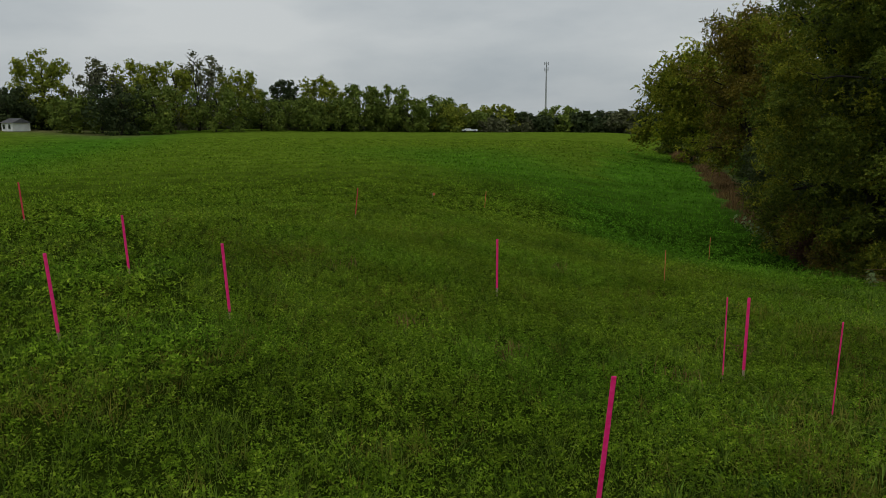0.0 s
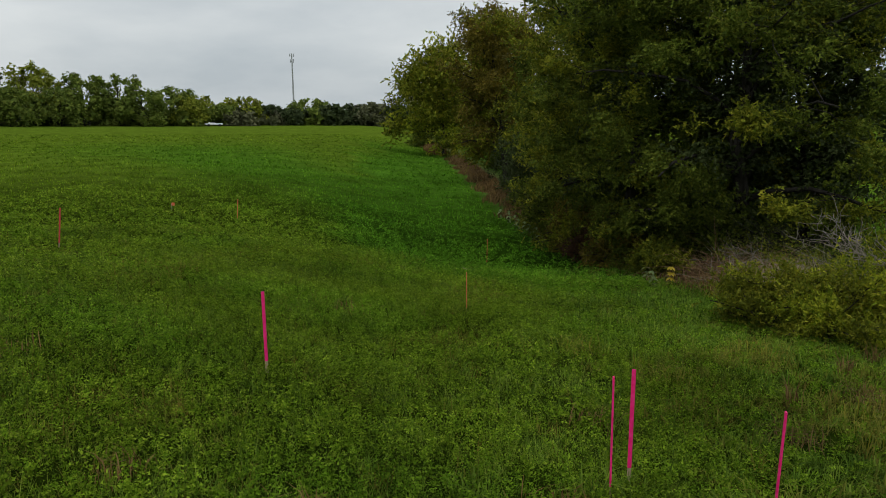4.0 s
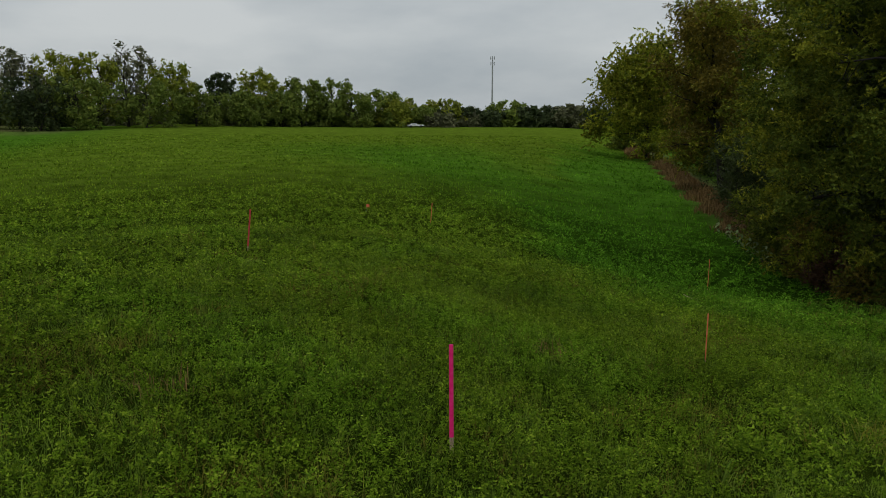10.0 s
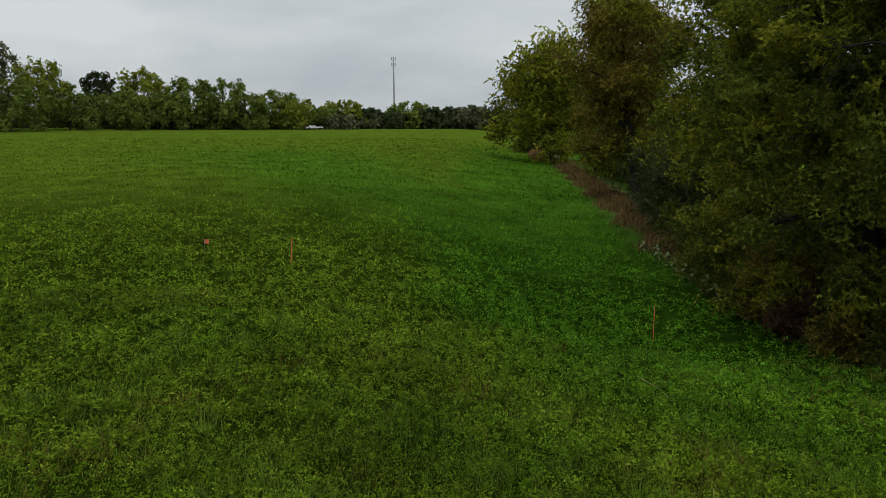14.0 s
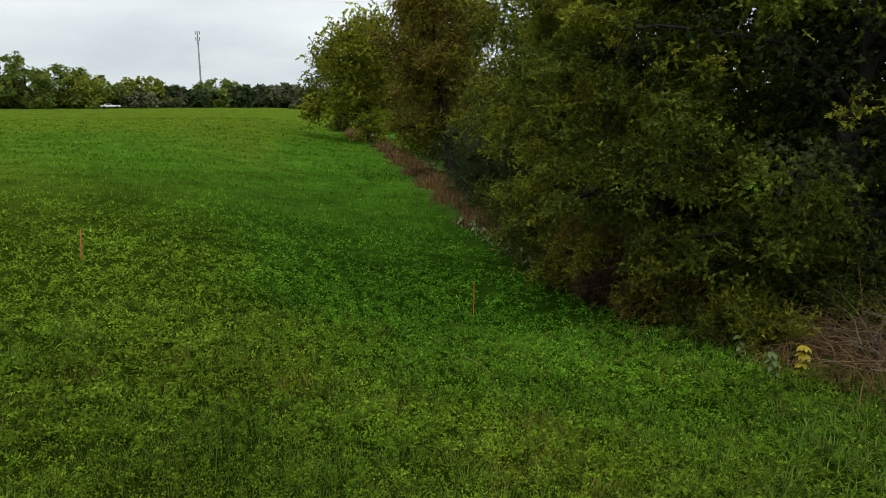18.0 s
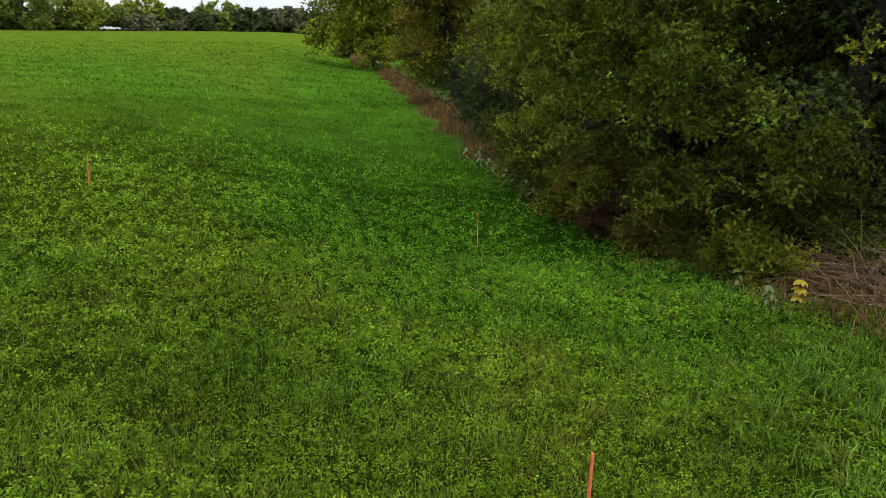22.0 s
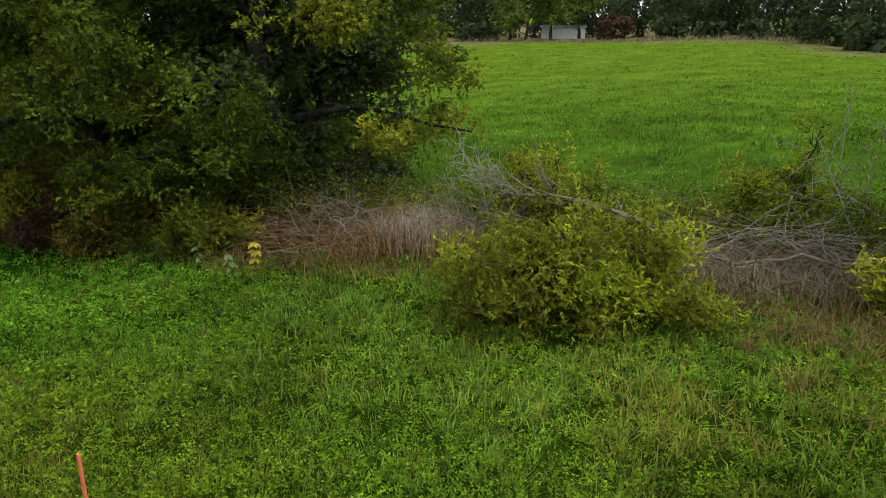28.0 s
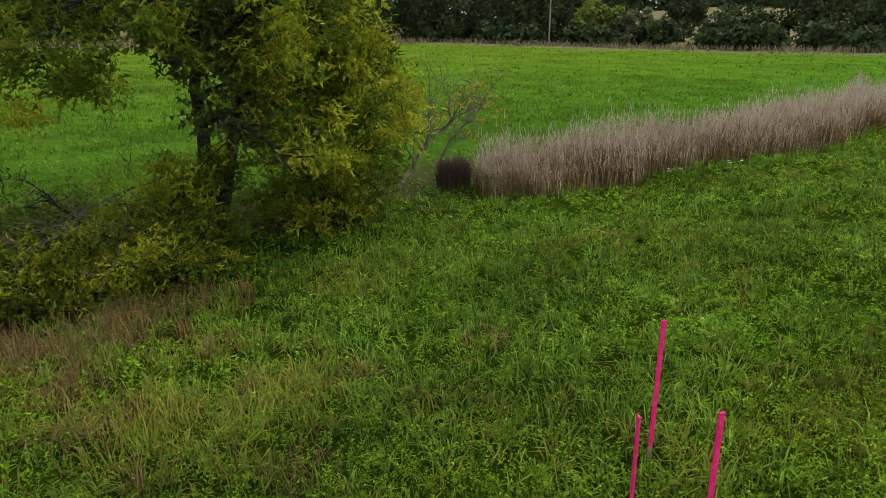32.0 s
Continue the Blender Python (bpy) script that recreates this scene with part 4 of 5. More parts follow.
def far_tree(x, y, h, r, mat, label, seed, count=4000, size=0.3, airy=False, clear=0.0):
    """A distant tree: trunk, branches, and a crown of large boughs built of leafy lobes."""
    g = np.random.default_rng(seed)
    thing = new("tree")
    z0 = float(height(x, y)) - 0.1
    thing.location = (x, y, z0)
    tagged(thing, label, "tree")
    tp = wander(g, (0, 0, 0), (g.normal(0, 0.4), g.normal(0, 0.4), h * 0.85), 7, 0.02 * h)
    paths = [(tp, 0.024 * h * np.linspace(1, 0.15, 7))]
    n = 13 if airy else 15
    az = 2.4 * np.arange(n) + g.uniform(-0.6, 0.6, n)
    u = np.concatenate([np.linspace(0.12 + clear, 0.80, n - 1) + g.normal(0, 0.03, n - 1), [0.86]])
    prof = np.sqrt(np.clip(1 - np.abs((u - 0.46) / 0.6) ** 2.2, 0.1, 1))
    q = g.uniform(0.45, 0.75, n) * prof
    q[-1] = 0.1
    c = np.stack([r * q * np.cos(az), r * q * np.sin(az), h * u], -1)
    lr = r * g.uniform(0.34, 0.48, n) * (0.6 + 0.4 * prof)
    lr = np.minimum(lr, np.maximum(h * (1.0 - u), 0.10 * h))
    for k in range(n):
        st = tp[min(6, int(u[k] * 5))]
        paths.append((wander(g, st, c[k], 5, 0.03 * r), 0.010 * h * np.linspace(1, 0.2, 5)))
        if airy:
            for _ in range(5):
                d = g.normal(size=3) + np.array([0, 0, 0.5])
                paths.append((wander(g, c[k], c[k] + d / np.linalg.norm(d) * lr[k] * 1.05, 4, 0.02 * r), np.linspace(0.09, 0.03, 4)))
    v, f = tubes(paths, 3)
    mesh_part("trunk", np_mesh("trunk", v, f, M_BARK, smooth=True), thing)
    sub = 8
    d = g.normal(size=(n, sub, 3)) + np.array([0, 0, 0.25])
    d /= np.linalg.norm(d, axis=2, keepdims=True)
    sc = (c[:, None] + d * (lr[:, None] * g.uniform(0.45, 0.85, (n, sub)))[:, :, None]).reshape(-1, 3)
    sr = np.repeat(lr, sub) * g.uniform(0.3, 0.5, n * sub)
    w8 = sr ** 2
    i = g.choice(len(sc), count, p=w8 / w8.sum())
    d = g.normal(size=(count, 3)) + np.array([0, 0, 0.3])
    d /= np.linalg.norm(d, axis=1, keepdims=True)
    deep = g.random(count) < 0.14
    p = sc[i] + d * (sr[i] * np.where(deep, 0.3, g.uniform(0.75, 1.2, count)))[:, None]
    p[:, 2] = np.maximum(p[:, 2], 0.25)
    nrm = d + g.normal(size=d.shape) * 0.5 + np.array([0, 0, 0.3])
    t1 = np.cross(nrm, g.normal(size=d.shape))
    t1 /= np.linalg.norm(t1, axis=1, keepdims=True)
    t2 = np.cross(nrm, t1)
    t2 /= np.linalg.norm(t2, axis=1, keepdims=True)
    w = (size * g.uniform(0.6, 1.3, count) * np.where(deep, 2.0, 1.0))[:, None]
    v = np.stack([p - t1 * w, p + t1 * w * 0.8 - t2 * w * 0.4, p + t2 * w * 1.3], 1).reshape(-1, 3)
    mesh_part("crown", np_mesh("crown", v, np.arange(len(v)).reshape(-1, 3), mat), thing)
    return thing


FAR = {"G": (M_LEAF_FAR, "distant green tree in the boundary tree line"), "Y": (M_LEAF_FARY, "distant light yellow-green tree in the boundary tree line"),
       "D": (M_LEAF_FARD, "distant dark green tree in the boundary tree line"), "B": (M_LEAF_FARB, "distant greyish thin-leaved tree in the boundary tree line"),
       "R": (M_LEAF_RUSSET, "russet rounded shrub at the far field edge")}
for i, (kx, ky, h, r, k) in enumerate(far_places):
    reach = math.hypot(kx - 1.5, ky - 6)
    # east of the walk, darker leaf colours stand in for the tree line's shade
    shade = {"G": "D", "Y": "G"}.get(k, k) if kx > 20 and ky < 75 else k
    front = i < 66
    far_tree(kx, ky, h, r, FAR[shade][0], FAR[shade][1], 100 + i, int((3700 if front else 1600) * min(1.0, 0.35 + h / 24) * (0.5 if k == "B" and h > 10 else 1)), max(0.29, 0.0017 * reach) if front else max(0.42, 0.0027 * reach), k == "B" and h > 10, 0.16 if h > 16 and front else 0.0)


# ---------------------------------------------------------------- survey stakes
def stake(x, y, top, yaw, paint, length_bare, label, w=0.035):
    tx, ty, tz = top
    zb = float(height(x, y)) - 0.12
    thing = new("survey_stake")
    axis = Vector((tx - x, ty - y, tz - zb))
    thing.matrix_world = Matrix.Translation((x, y, zb)) @ Vector((0, 0, 1)).rotation_difference(axis).to_matrix().to_4x4() @ pose(0, 0, 0, 0, 0, yaw)
    tagged(thing, label, "survey stake", "survey stakes in the field")
    n = axis.length
    bm = box_bm(w, 0.013, length_bare + 0.12, (0, 0, (length_bare + 0.12) / 2), 0.002)
    part("bare_lath", bm, M_WOOD, thing, "unpainted weathered wooden foot")
    bm = box_bm(w + 0.002, 0.015, n - length_bare - 0.12, (0, 0, (n + length_bare + 0.12) / 2), 0.003)
    part("painted_lath", bm, paint, thing, "painted wooden lath")
    return thing


PINKL = "bright pink painted wooden survey stake in the clover"
ORNGL = "thin faded orange wooden survey stake in the clover"
stake(1.50, 11.61, (1.50, 11.64, 1.00), 5, M_PINK, 0.14, PINKL)
stake(4.38, 8.44, (4.39, 8.45, 0.75), 135, M_PINK, 0.16, PINKL)
stake(4.01, 8.19, (4.01, 8.21, 0.82), 62, M_PINK, 0.12, PINKL)
stake(4.84, 7.20, (4.85, 7.17, 0.79), 55, M_PINK, 0.10, PINKL)
stake(-1.88, 20.97, (-1.77, 20.99, 1.03), 60, M_STAKE_RED, 0.10, "red painted wooden survey stake in the clover")
stake(2.68, 30.12, (2.75, 30.06, 0.04), 60, M_RED, 0.08, ORNGL, 0.03)
stake(5.64, 15.41, (5.63, 15.39, 0.11), 70, M_RED, 0.08, ORNGL, 0.036)
stake(11.15, 26.78, (11.18, 26.82, -1.47), 60, M_RED, 0.08, ORNGL, 0.036)
stake(-2.25, 8.86, (-2.31, 8.86, 1.42), 20, M_PINK, 0.10, PINKL)
stake(-4.45, 11.05, (-4.50, 11.05, 1.52), 30, M_PINK, 0.10, PINKL)
stake(-3.83, 7.62, (-3.91, 7.62, 1.53), 10, M_PINK, 0.10, PINKL)
stake(-9.50, 17.20, (-9.56, 17.20, 1.55), 40, M_STAKE_RED, 0.12, "red painted wooden survey stake in the clover")
stake(1.58, 4.60, (1.68, 4.60, 1.15), 10, M_PINK, 0.10, PINKL)

# ---------------------------------------------------------------- mast
mast = new("cell_tower")
mx_, my_ = 82.4, 514.0
mast.location = (mx_, my_, float(height(mx_, my_)))
tagged(mast, "tall slender grey steel communications mast", "tower")
mh = 43.9 - mast.location.z
v, f = tubes([(np.array([[0, 0, 0], [0, 0, mh * 0.5], [0, 0, mh]]), np.array([0.75, 0.55, 0.38]))], 12)
mesh_part("pole", np_mesh("pole", v, f, M_STEEL, smooth=True), mast)
for zz, rr in ((mh - 0.8, 1.5), (mh - 4.6, 1.3)):
    for k in range(3):
        a = radians(20 + 120 * k)
        bm = box_bm(0.28, 0.7, 2.2, (0, 0, 0), 0.05)
        ob = part("antenna_panel", bm, M_STEEL, mast)
        ob.location, ob.rotation_euler = (math.cos(a) * rr, math.sin(a) * rr, zz), (0, 0, a)
        bm = box_bm(rr, 0.12, 0.12, (rr / 2, 0, 0))
        ob = part("antenna_arm", bm, M_STEEL, mast)
        ob.location, ob.rotation_euler = (0, 0, zz), (0, 0, a)

# ---------------------------------------------------------------- rough growth along the hedgerow
def tall_stems(name, n, xs, ys, hmin, hmax, width, lean, mat, label, category, seed):
    """Dense upright dry stems over a strip; xs gives the strip's two edges at y."""
    r = np.random.default_rng(seed)
    y = r.uniform(*ys, n)
    a, b = xs(y)
    x = a + (b - a) * r.random(n)
    x = x - np.abs(r.normal(0, 0.3, n)) * (x - a < 0.6)
    a = a - 0.3
    edge = 0.62 + 0.38 * np.clip(np.minimum(x - a, b - x) / 0.5, 0, 1)
    h = r.uniform(hmin, hmax, n) * edge * (0.82 + 0.24 * np.sin(1.1 * y) * np.sin(0.43 * y + x) + 0.12 * np.sin(3.7 * y + 1.3 * x))
    v, f = blades(r, x, y, h, width, lean)
    ob = new(name, np_mesh(name, v, f, mat, {"lush": np.zeros(len(v))}))
    return tagged(ob, label, category, kind="stuff"), x, y, h


def plume_heads(name, x, y, h, size, mat, label, seed):
    r = np.random.default_rng(seed)
    p = np.stack([x, y, height(x, y) + h * r.uniform(0.62, 0.95, len(x))], -1)
    v, f = leaf_quads(r, p, size, droop=-3.2, width=0.05, up=0.1, tri=True)
    return tagged(new(name, np_mesh(name, v, f, mat)), label, "reed", kind="stuff")


def reed_front(y):
    return 11.65 + 0.42 * y + 0.0105 * y * y + 0.3 * np.sin(0.8 * y) + 0.12 * np.sin(3.1 * y)


def reed_bed(name, n, back, hmin, hmax, width, sway, mat, label, seed, clump=0.0, y0=-22, y1=0.4):
    """Standing dead stems, each a thin bent blade, in uneven stands between the front edge of the bed and its back."""
    r = np.random.default_rng(seed)
    y = r.uniform(y0, y1, n)
    a = reed_front(y)
    b = np.minimum(a + back, 11.95 + (0.7 - y) / 1.25)
    x = a + (b - a) * r.random(n) - np.abs(r.normal(0, 0.16, n))
    stand = np.sin(2.1 * y + 1.7 * np.sin(1.3 * x)) + np.sin(3.3 * x + 1.1 * np.sin(1.9 * y)) + 0.6 * np.sin(6.1 * y + 2 * x)
    ok = r.random(n) < 1 - clump * sig(-stand, 0.3, 0.35)
    x, y, a, stand = x[ok], y[ok], a[ok], stand[ok]
    h = r.uniform(hmin, hmax, len(x)) * (0.93 + 0.08 * stand) * (0.6 + 0.4 * np.clip((x - a + 0.25) / 0.6, 0, 1)) * (0.86 + 0.14 * sig(-y, 1.5, 1.5))
    v, f = blades(r, x, y, h, width, sway)
    return tagged(new(name, np_mesh(name, v, f, mat)), label, "reed", kind="stuff"), x, y, h


_, rx_, ry_, rh_ = reed_bed("reed_stems", 15000, 2.6, 0.55, 1.2, 0.008, 0.34, M_REED, "bed of dense tall dry grey-tan reeds", 71, 0.45)
reed_x, reed_y, reed_h = rx_, ry_, rh_
plume_heads("reed_plumes", rx_, ry_, rh_, 0.17, M_PLUME, "pale feathery tops of the dry reeds", 72)
_, rx_, ry_, rh_ = reed_bed("tall_reeds", 3600, 2.6, 1.05, 1.6, 0.005, 0.3, M_PLUME, "pale taller reeds rising out of the bed", 69, 0.8)
plume_heads("tall_reed_plumes", rx_, ry_, rh_, 0.2, M_PLUME, "pale feathery tops of the taller reeds", 68)
r = np.random.default_rng(67)
pick = r.integers(0, len(reed_x), 15000)
p = np.stack([reed_x[pick] + r.normal(0, 0.05, 15000), reed_y[pick] + r.normal(0, 0.05, 15000)], -1)
p = np.column_stack([p, height(p[:, 0], p[:, 1]) + reed_h[pick] * r.uniform(0.1, 0.95, 15000)])
v, f = leaf_quads(r, p, 0.10, droop=0.3, width=0.09, up=0.2, tri=True)
tagged(new("reed_leaves", np_mesh("reed_leaves", v, f, M_REED)), "withered tan leaves on the reed stems", "reed", kind="stuff")
reed_bed("reed_foot", 13000, 1.2, 0.4, 1.15, 0.010, 0.6, M_RUST, "reddish-brown leaves at the foot of the reeds", 70, 0.3)
tall_stems("dry_grass", 11000, lambda y: (hedge_x(y) - 0.3 + 0.5 * np.sin(0.9 * y), hedge_x(y) + 1.7), (37, 90), 0.3, 1.0, 0.02, 0.9, M_RUST,
           "strip of tall reddish-brown dry grass along the hedgerow", "grass", 73)
tall_stems("far_reeds", 3000, lambda y: (hedge_x(y) - 2.5, hedge_x(y) + 0.5), (100, 150), 0.6, 1.2, 0.05, 0.4, M_DRY,
                              "pale dry reeds where the hedgerow bends", "reed", 74)
r = np.random.default_rng(75)
pick = r.integers(0, 6, 2800)
rgx = np.array([11.3, 11.7, 11.9, 11.5, 11.9, 12.3])[pick] + r.normal(0, 0.32, 2800)
rgy = np.array([8.5, 7.5, 8.2, 9.4, 10.5, 9.6])[pick] + r.normal(0, 0.32, 2800)
v, f = blades(r, rgx, rgy, r.uniform(0.1, 0.42, 2800), 0.006, 1.4)
tagged(new("red_grass", np_mesh("red_grass", v, f, M_RUST, {"lush": np.zeros(len(v))})), "patches of reddish-brown dry grass before the twin-stemmed tree", "grass", kind="stuff")
r = np.random.default_rng(65)
for label, mat, n, spots, tall in (
        ("yellowing grass tufts among the long green grass", M_YELLOWED, 1100, ((8.4, 8.3), (8.1, 8.0), (8.95, 9.2), (8.0, 8.8), (8.6, 9.3), (7.0, 11.3), (6.4, 12.6), (9.6, 11.9)), 0.34),
        ("brown withered tufts among the long green grass", M_RUST, 1000, ((10.1, 9.6), (10.4, 9.5), (9.35, 10.0), (6.95, 9.0), (9.9, 7.8), (8.0, 7.4), (10.9, 9.1), (9.1, 9.75), (7.4, 5.9)), 0.30)):
    spot = np.array(spots)[r.integers(0, len(spots), n)]
    tx_, ty_ = spot[:, 0] + r.normal(0, 0.21, n), spot[:, 1] + r.normal(0, 0.21, n)
    v, f = blades(r, tx_, ty_, tall * r.uniform(0.35, 1.1, n), 0.0055, 1.1)
    tagged(new("withered_grass", np_mesh("withered_grass", v, f, mat)), label, "grass", kind="stuff")
r = np.random.default_rng(66)
dock = np.repeat(np.arange(9), 45)
dkx = np.array([9.7, 10.3, 9.2, 10.6, 9.9, 11.0, 8.6, 10.9, 7.9])[dock] + r.normal(0, 0.06, len(dock))
dky = np.array([8.2, 9.5, 9.3, 8.0, 10.8, 11.2, 8.4, 6.9, 9.9])[dock] + r.normal(0, 0.06, len(dock))
v, f = blades(r, dkx, dky, r.uniform(0.12, 0.5, len(dock)), 0.007, 0.6)
tagged(new("dock_weeds", np_mesh("dock_weeds", v, f, M_RUST)), "dried rust-red dock weeds standing in the grass", "weed", kind="stuff")
tall_stems("brown_grass", 6800, lambda y: (hedge_x(y) - 1.0, hedge_x(y) + 1.3), (9.5, 21), 0.15, 0.5, 0.007, 1.6, M_RUST,
           "dry brown grass among the fallen branches", "grass", 76)
r = np.random.default_rng(79)
fa = r.uniform(58, 176, 7600)
fd = field_edge(fa) + r.uniform(-0.5, 6, 7600)
fa = np.radians(fa)
v, f = blades(r, 2.7 + fd * np.sin(fa), 12 + fd * np.cos(fa), r.uniform(0.3, 1.15, 7600), 0.05, 0.8)
tagged(new("rough_grass", np_mesh("rough_grass", v, f, M_STRAW)), "strip of rough brown grass along the far field edge", "grass", kind="stuff")
r = np.random.default_rng(80)
dx_, dy_ = r.normal(15.1, 0.55, 1500), r.normal(17.4, 0.9, 1500)
v, f = blades(r, dx_, dy_, r.uniform(0.2, 0.85, 1500), 0.010, 1.2)
tagged(new("dry_tuft", np_mesh("dry_tuft", *blades(r, r.normal(13.75, 0.45, 2200), r.normal(10.7, 1.15, 2200), r.uniform(0.2, 0.75, 2200), 0.006, 1.1), M_STRAW)), "grey straw standing before the dead branches", "grass", kind="stuff")
tagged(new("dry_tuft", np_mesh("dry_tuft", v, f, M_DRY)), "pale dead grass standing in the brush", "grass", kind="stuff")
tall_stems("stem_thicket", 5200, lambda y: (hedge_x(y) - 0.3, hedge_x(y) + 2.5), (20, 40), 0.2, 0.9, 0.009, 1.7, M_BRUSH,
           "dark reddish-brown stems below the hedgerow trees", "brush", 77)


def weed_strip(name, n, x_off, ys, tall, leaf, mat, label, seed):
    """Broad-leaved weeds growing thickly along the back of the hedge gap."""
    r = np.random.default_rng(seed)
    y = r.uniform(*ys, n)
    x = hedge_x(y) + r.uniform(*x_off, n)
    v, f, a = plants(r, x, y, 20, tall, 0.16, leaf, 0.5)
    return tagged(new(name, np_mesh(name, v, f, mat, {"lush": np.zeros(len(v))})), label, "weeds", kind="stuff")


weed_strip("weeds", 2600, (1.5, 3.8), (6.5, 21), 0.72, 0.075, M_LEAF_GREEN, "leafy green weeds along the back of the hedge gap", 180)
weed_strip("weeds", 500, (1.0, 3.2), (8, 20.5), 0.8, 0.08, M_LEAF_OLIVE, "tall yellowing weeds in the hedge gap", 181)
weed_strip("weeds", 900, (-0.9, 0.6), (21, 36), 0.4, 0.07, M_LEAF_GREEN, "low leafy weeds at the foot of the hedgerow trees", 182)


def brush_pile(x, y, rx, ry, h, n, mat, label, seed, long=0.9, thick=0.008, rise=0.3):
    """Tangled dead twigs heaped on the ground: each one a bent tube."""
    r = np.random.default_rng(seed)
    z0 = float(height(x, y))
    paths = []
    for _ in range(n):
        a, q = r.uniform(0, 2 * np.pi), np.sqrt(r.random())
        px, py = rx * q * np.cos(a), ry * q * np.sin(a)
        pz = float(height(x + px, y + py)) - z0 + h * r.random() * (1 - 0.7 * q * q)
        d = r.normal(size=3)
        d[2] = abs(d[2]) * rise - 0.1
        e = np.array([px, py, pz]) + d / np.linalg.norm(d) * long * r.uniform(0.4, 1.2)
        e[2] = max(e[2], float(height(x + e[0], y + e[1])) - z0 + 0.02)
        t = thick * r.uniform(0.5, 1.6)
        paths.append((wander(r, (px, py, pz), e, 6, 0.03 * long, 0.10 * long * r.random()), np.linspace(t, t * 0.35, 6)))
    v, f = tubes(paths, 3)
    ob = new("brush_pile", np_mesh("brush_pile", v, f, mat))
    ob.location = (x, y, z0)
    return tagged(ob, label, "brush pile", kind="stuff")


brush_pile(15.5, 17.9, 1.2, 1.45, 0.75, 520, M_BRUSH, "heap of reddish-brown dead brush beside the hedgerow", 81, 0.9, 0.009, 0.6)
brush_pile(15.3, 18.6, 1.0, 1.2, 1.0, 130, M_TWIG, "pale bent dead twigs over the brush heap", 79, 1.2, 0.008, 0.6)
r = np.random.default_rng(64)
fx_, fy_, fh_ = r.normal(15.2, 0.36, 1500), r.normal(17.05, 0.42, 1500), r.uniform(0.4, 1.0, 1500)
v, f = blades(r, fx_, fy_, fh_, 0.005, 0.7)
tagged(new("weed_clump", np_mesh("weed_clump", v, f, M_PLUME)), "pale fluffy dead weeds standing at the brush heap", "weed", kind="stuff")
plume_heads("weed_fluff", fx_, fy_, fh_, 0.07, M_PLUME, "pale seed fluff on the dead weeds", 63)
brush_pile(15.6, 16.6, 0.8, 0.7, 0.8, 420, M_PLUME, "pale fluffy dead weed stems in the brush", 82, 0.5, 0.004, 0.7)
brush_pile(15.7, 19.6, 1.2, 1.2, 0.8, 220, M_BRUSH, "brown dead branches leaning below the large tree", 83, 1.7, 0.009, 0.4)
brush_pile(17.6, 19.6, 1.5, 1.6, 1.5, 260, M_BARK, "dark tangle of dead branches below the large tree", 78, 1.3, 0.008, 0.4)
brush_pile(14.75, 10.5, 1.0, 2.0, 0.65, 300, M_TWIG, "tangled grey-brown dead branches on the ground", 84, 1.1, 0.006, 0.35)
brush_pile(14.7, 10.5, 1.2, 2.1, 0.5, 460, M_BRUSH, "reddish-brown dead stems among the branches", 99, 0.8, 0.005, 0.3)
brush_pile(14.9, 10.4, 0.9, 2.2, 0.8, 90, M_TWIG, "long curved bare branches over the brush", 88, 2.1, 0.009, 0.3)
brush_pile(15.8, 15.6, 0.6, 0.9, 0.7, 280, M_TWIG, "pale grey fan of dead twigs on the fallen tree", 85, 1.5, 0.006, 0.55)
r = np.random.default_rng(86)
ca, cq = r.uniform(0, 2 * np.pi, 1700), 0.34 * np.sqrt(r.random(1700))
v, f = blades(r, 13.2 + cq * np.cos(ca), -0.05 + 1.1 * cq * np.sin(ca), r.uniform(0.4, 0.9, 1700) * (1.05 - 0.4 * cq), 0.007, 0.45)
tagged(new("stem_clump", np_mesh("stem_clump", v, f, M_CLUMP)), "dark brown clump of dead upright stems beside the reeds", "dead stems", kind="stuff")
brush_pile(15.0, 7.4, 1.3, 1.2, 0.7, 200, M_TWIG, "dead branches under the twin-stemmed tree", 87, 1.4, 0.006)


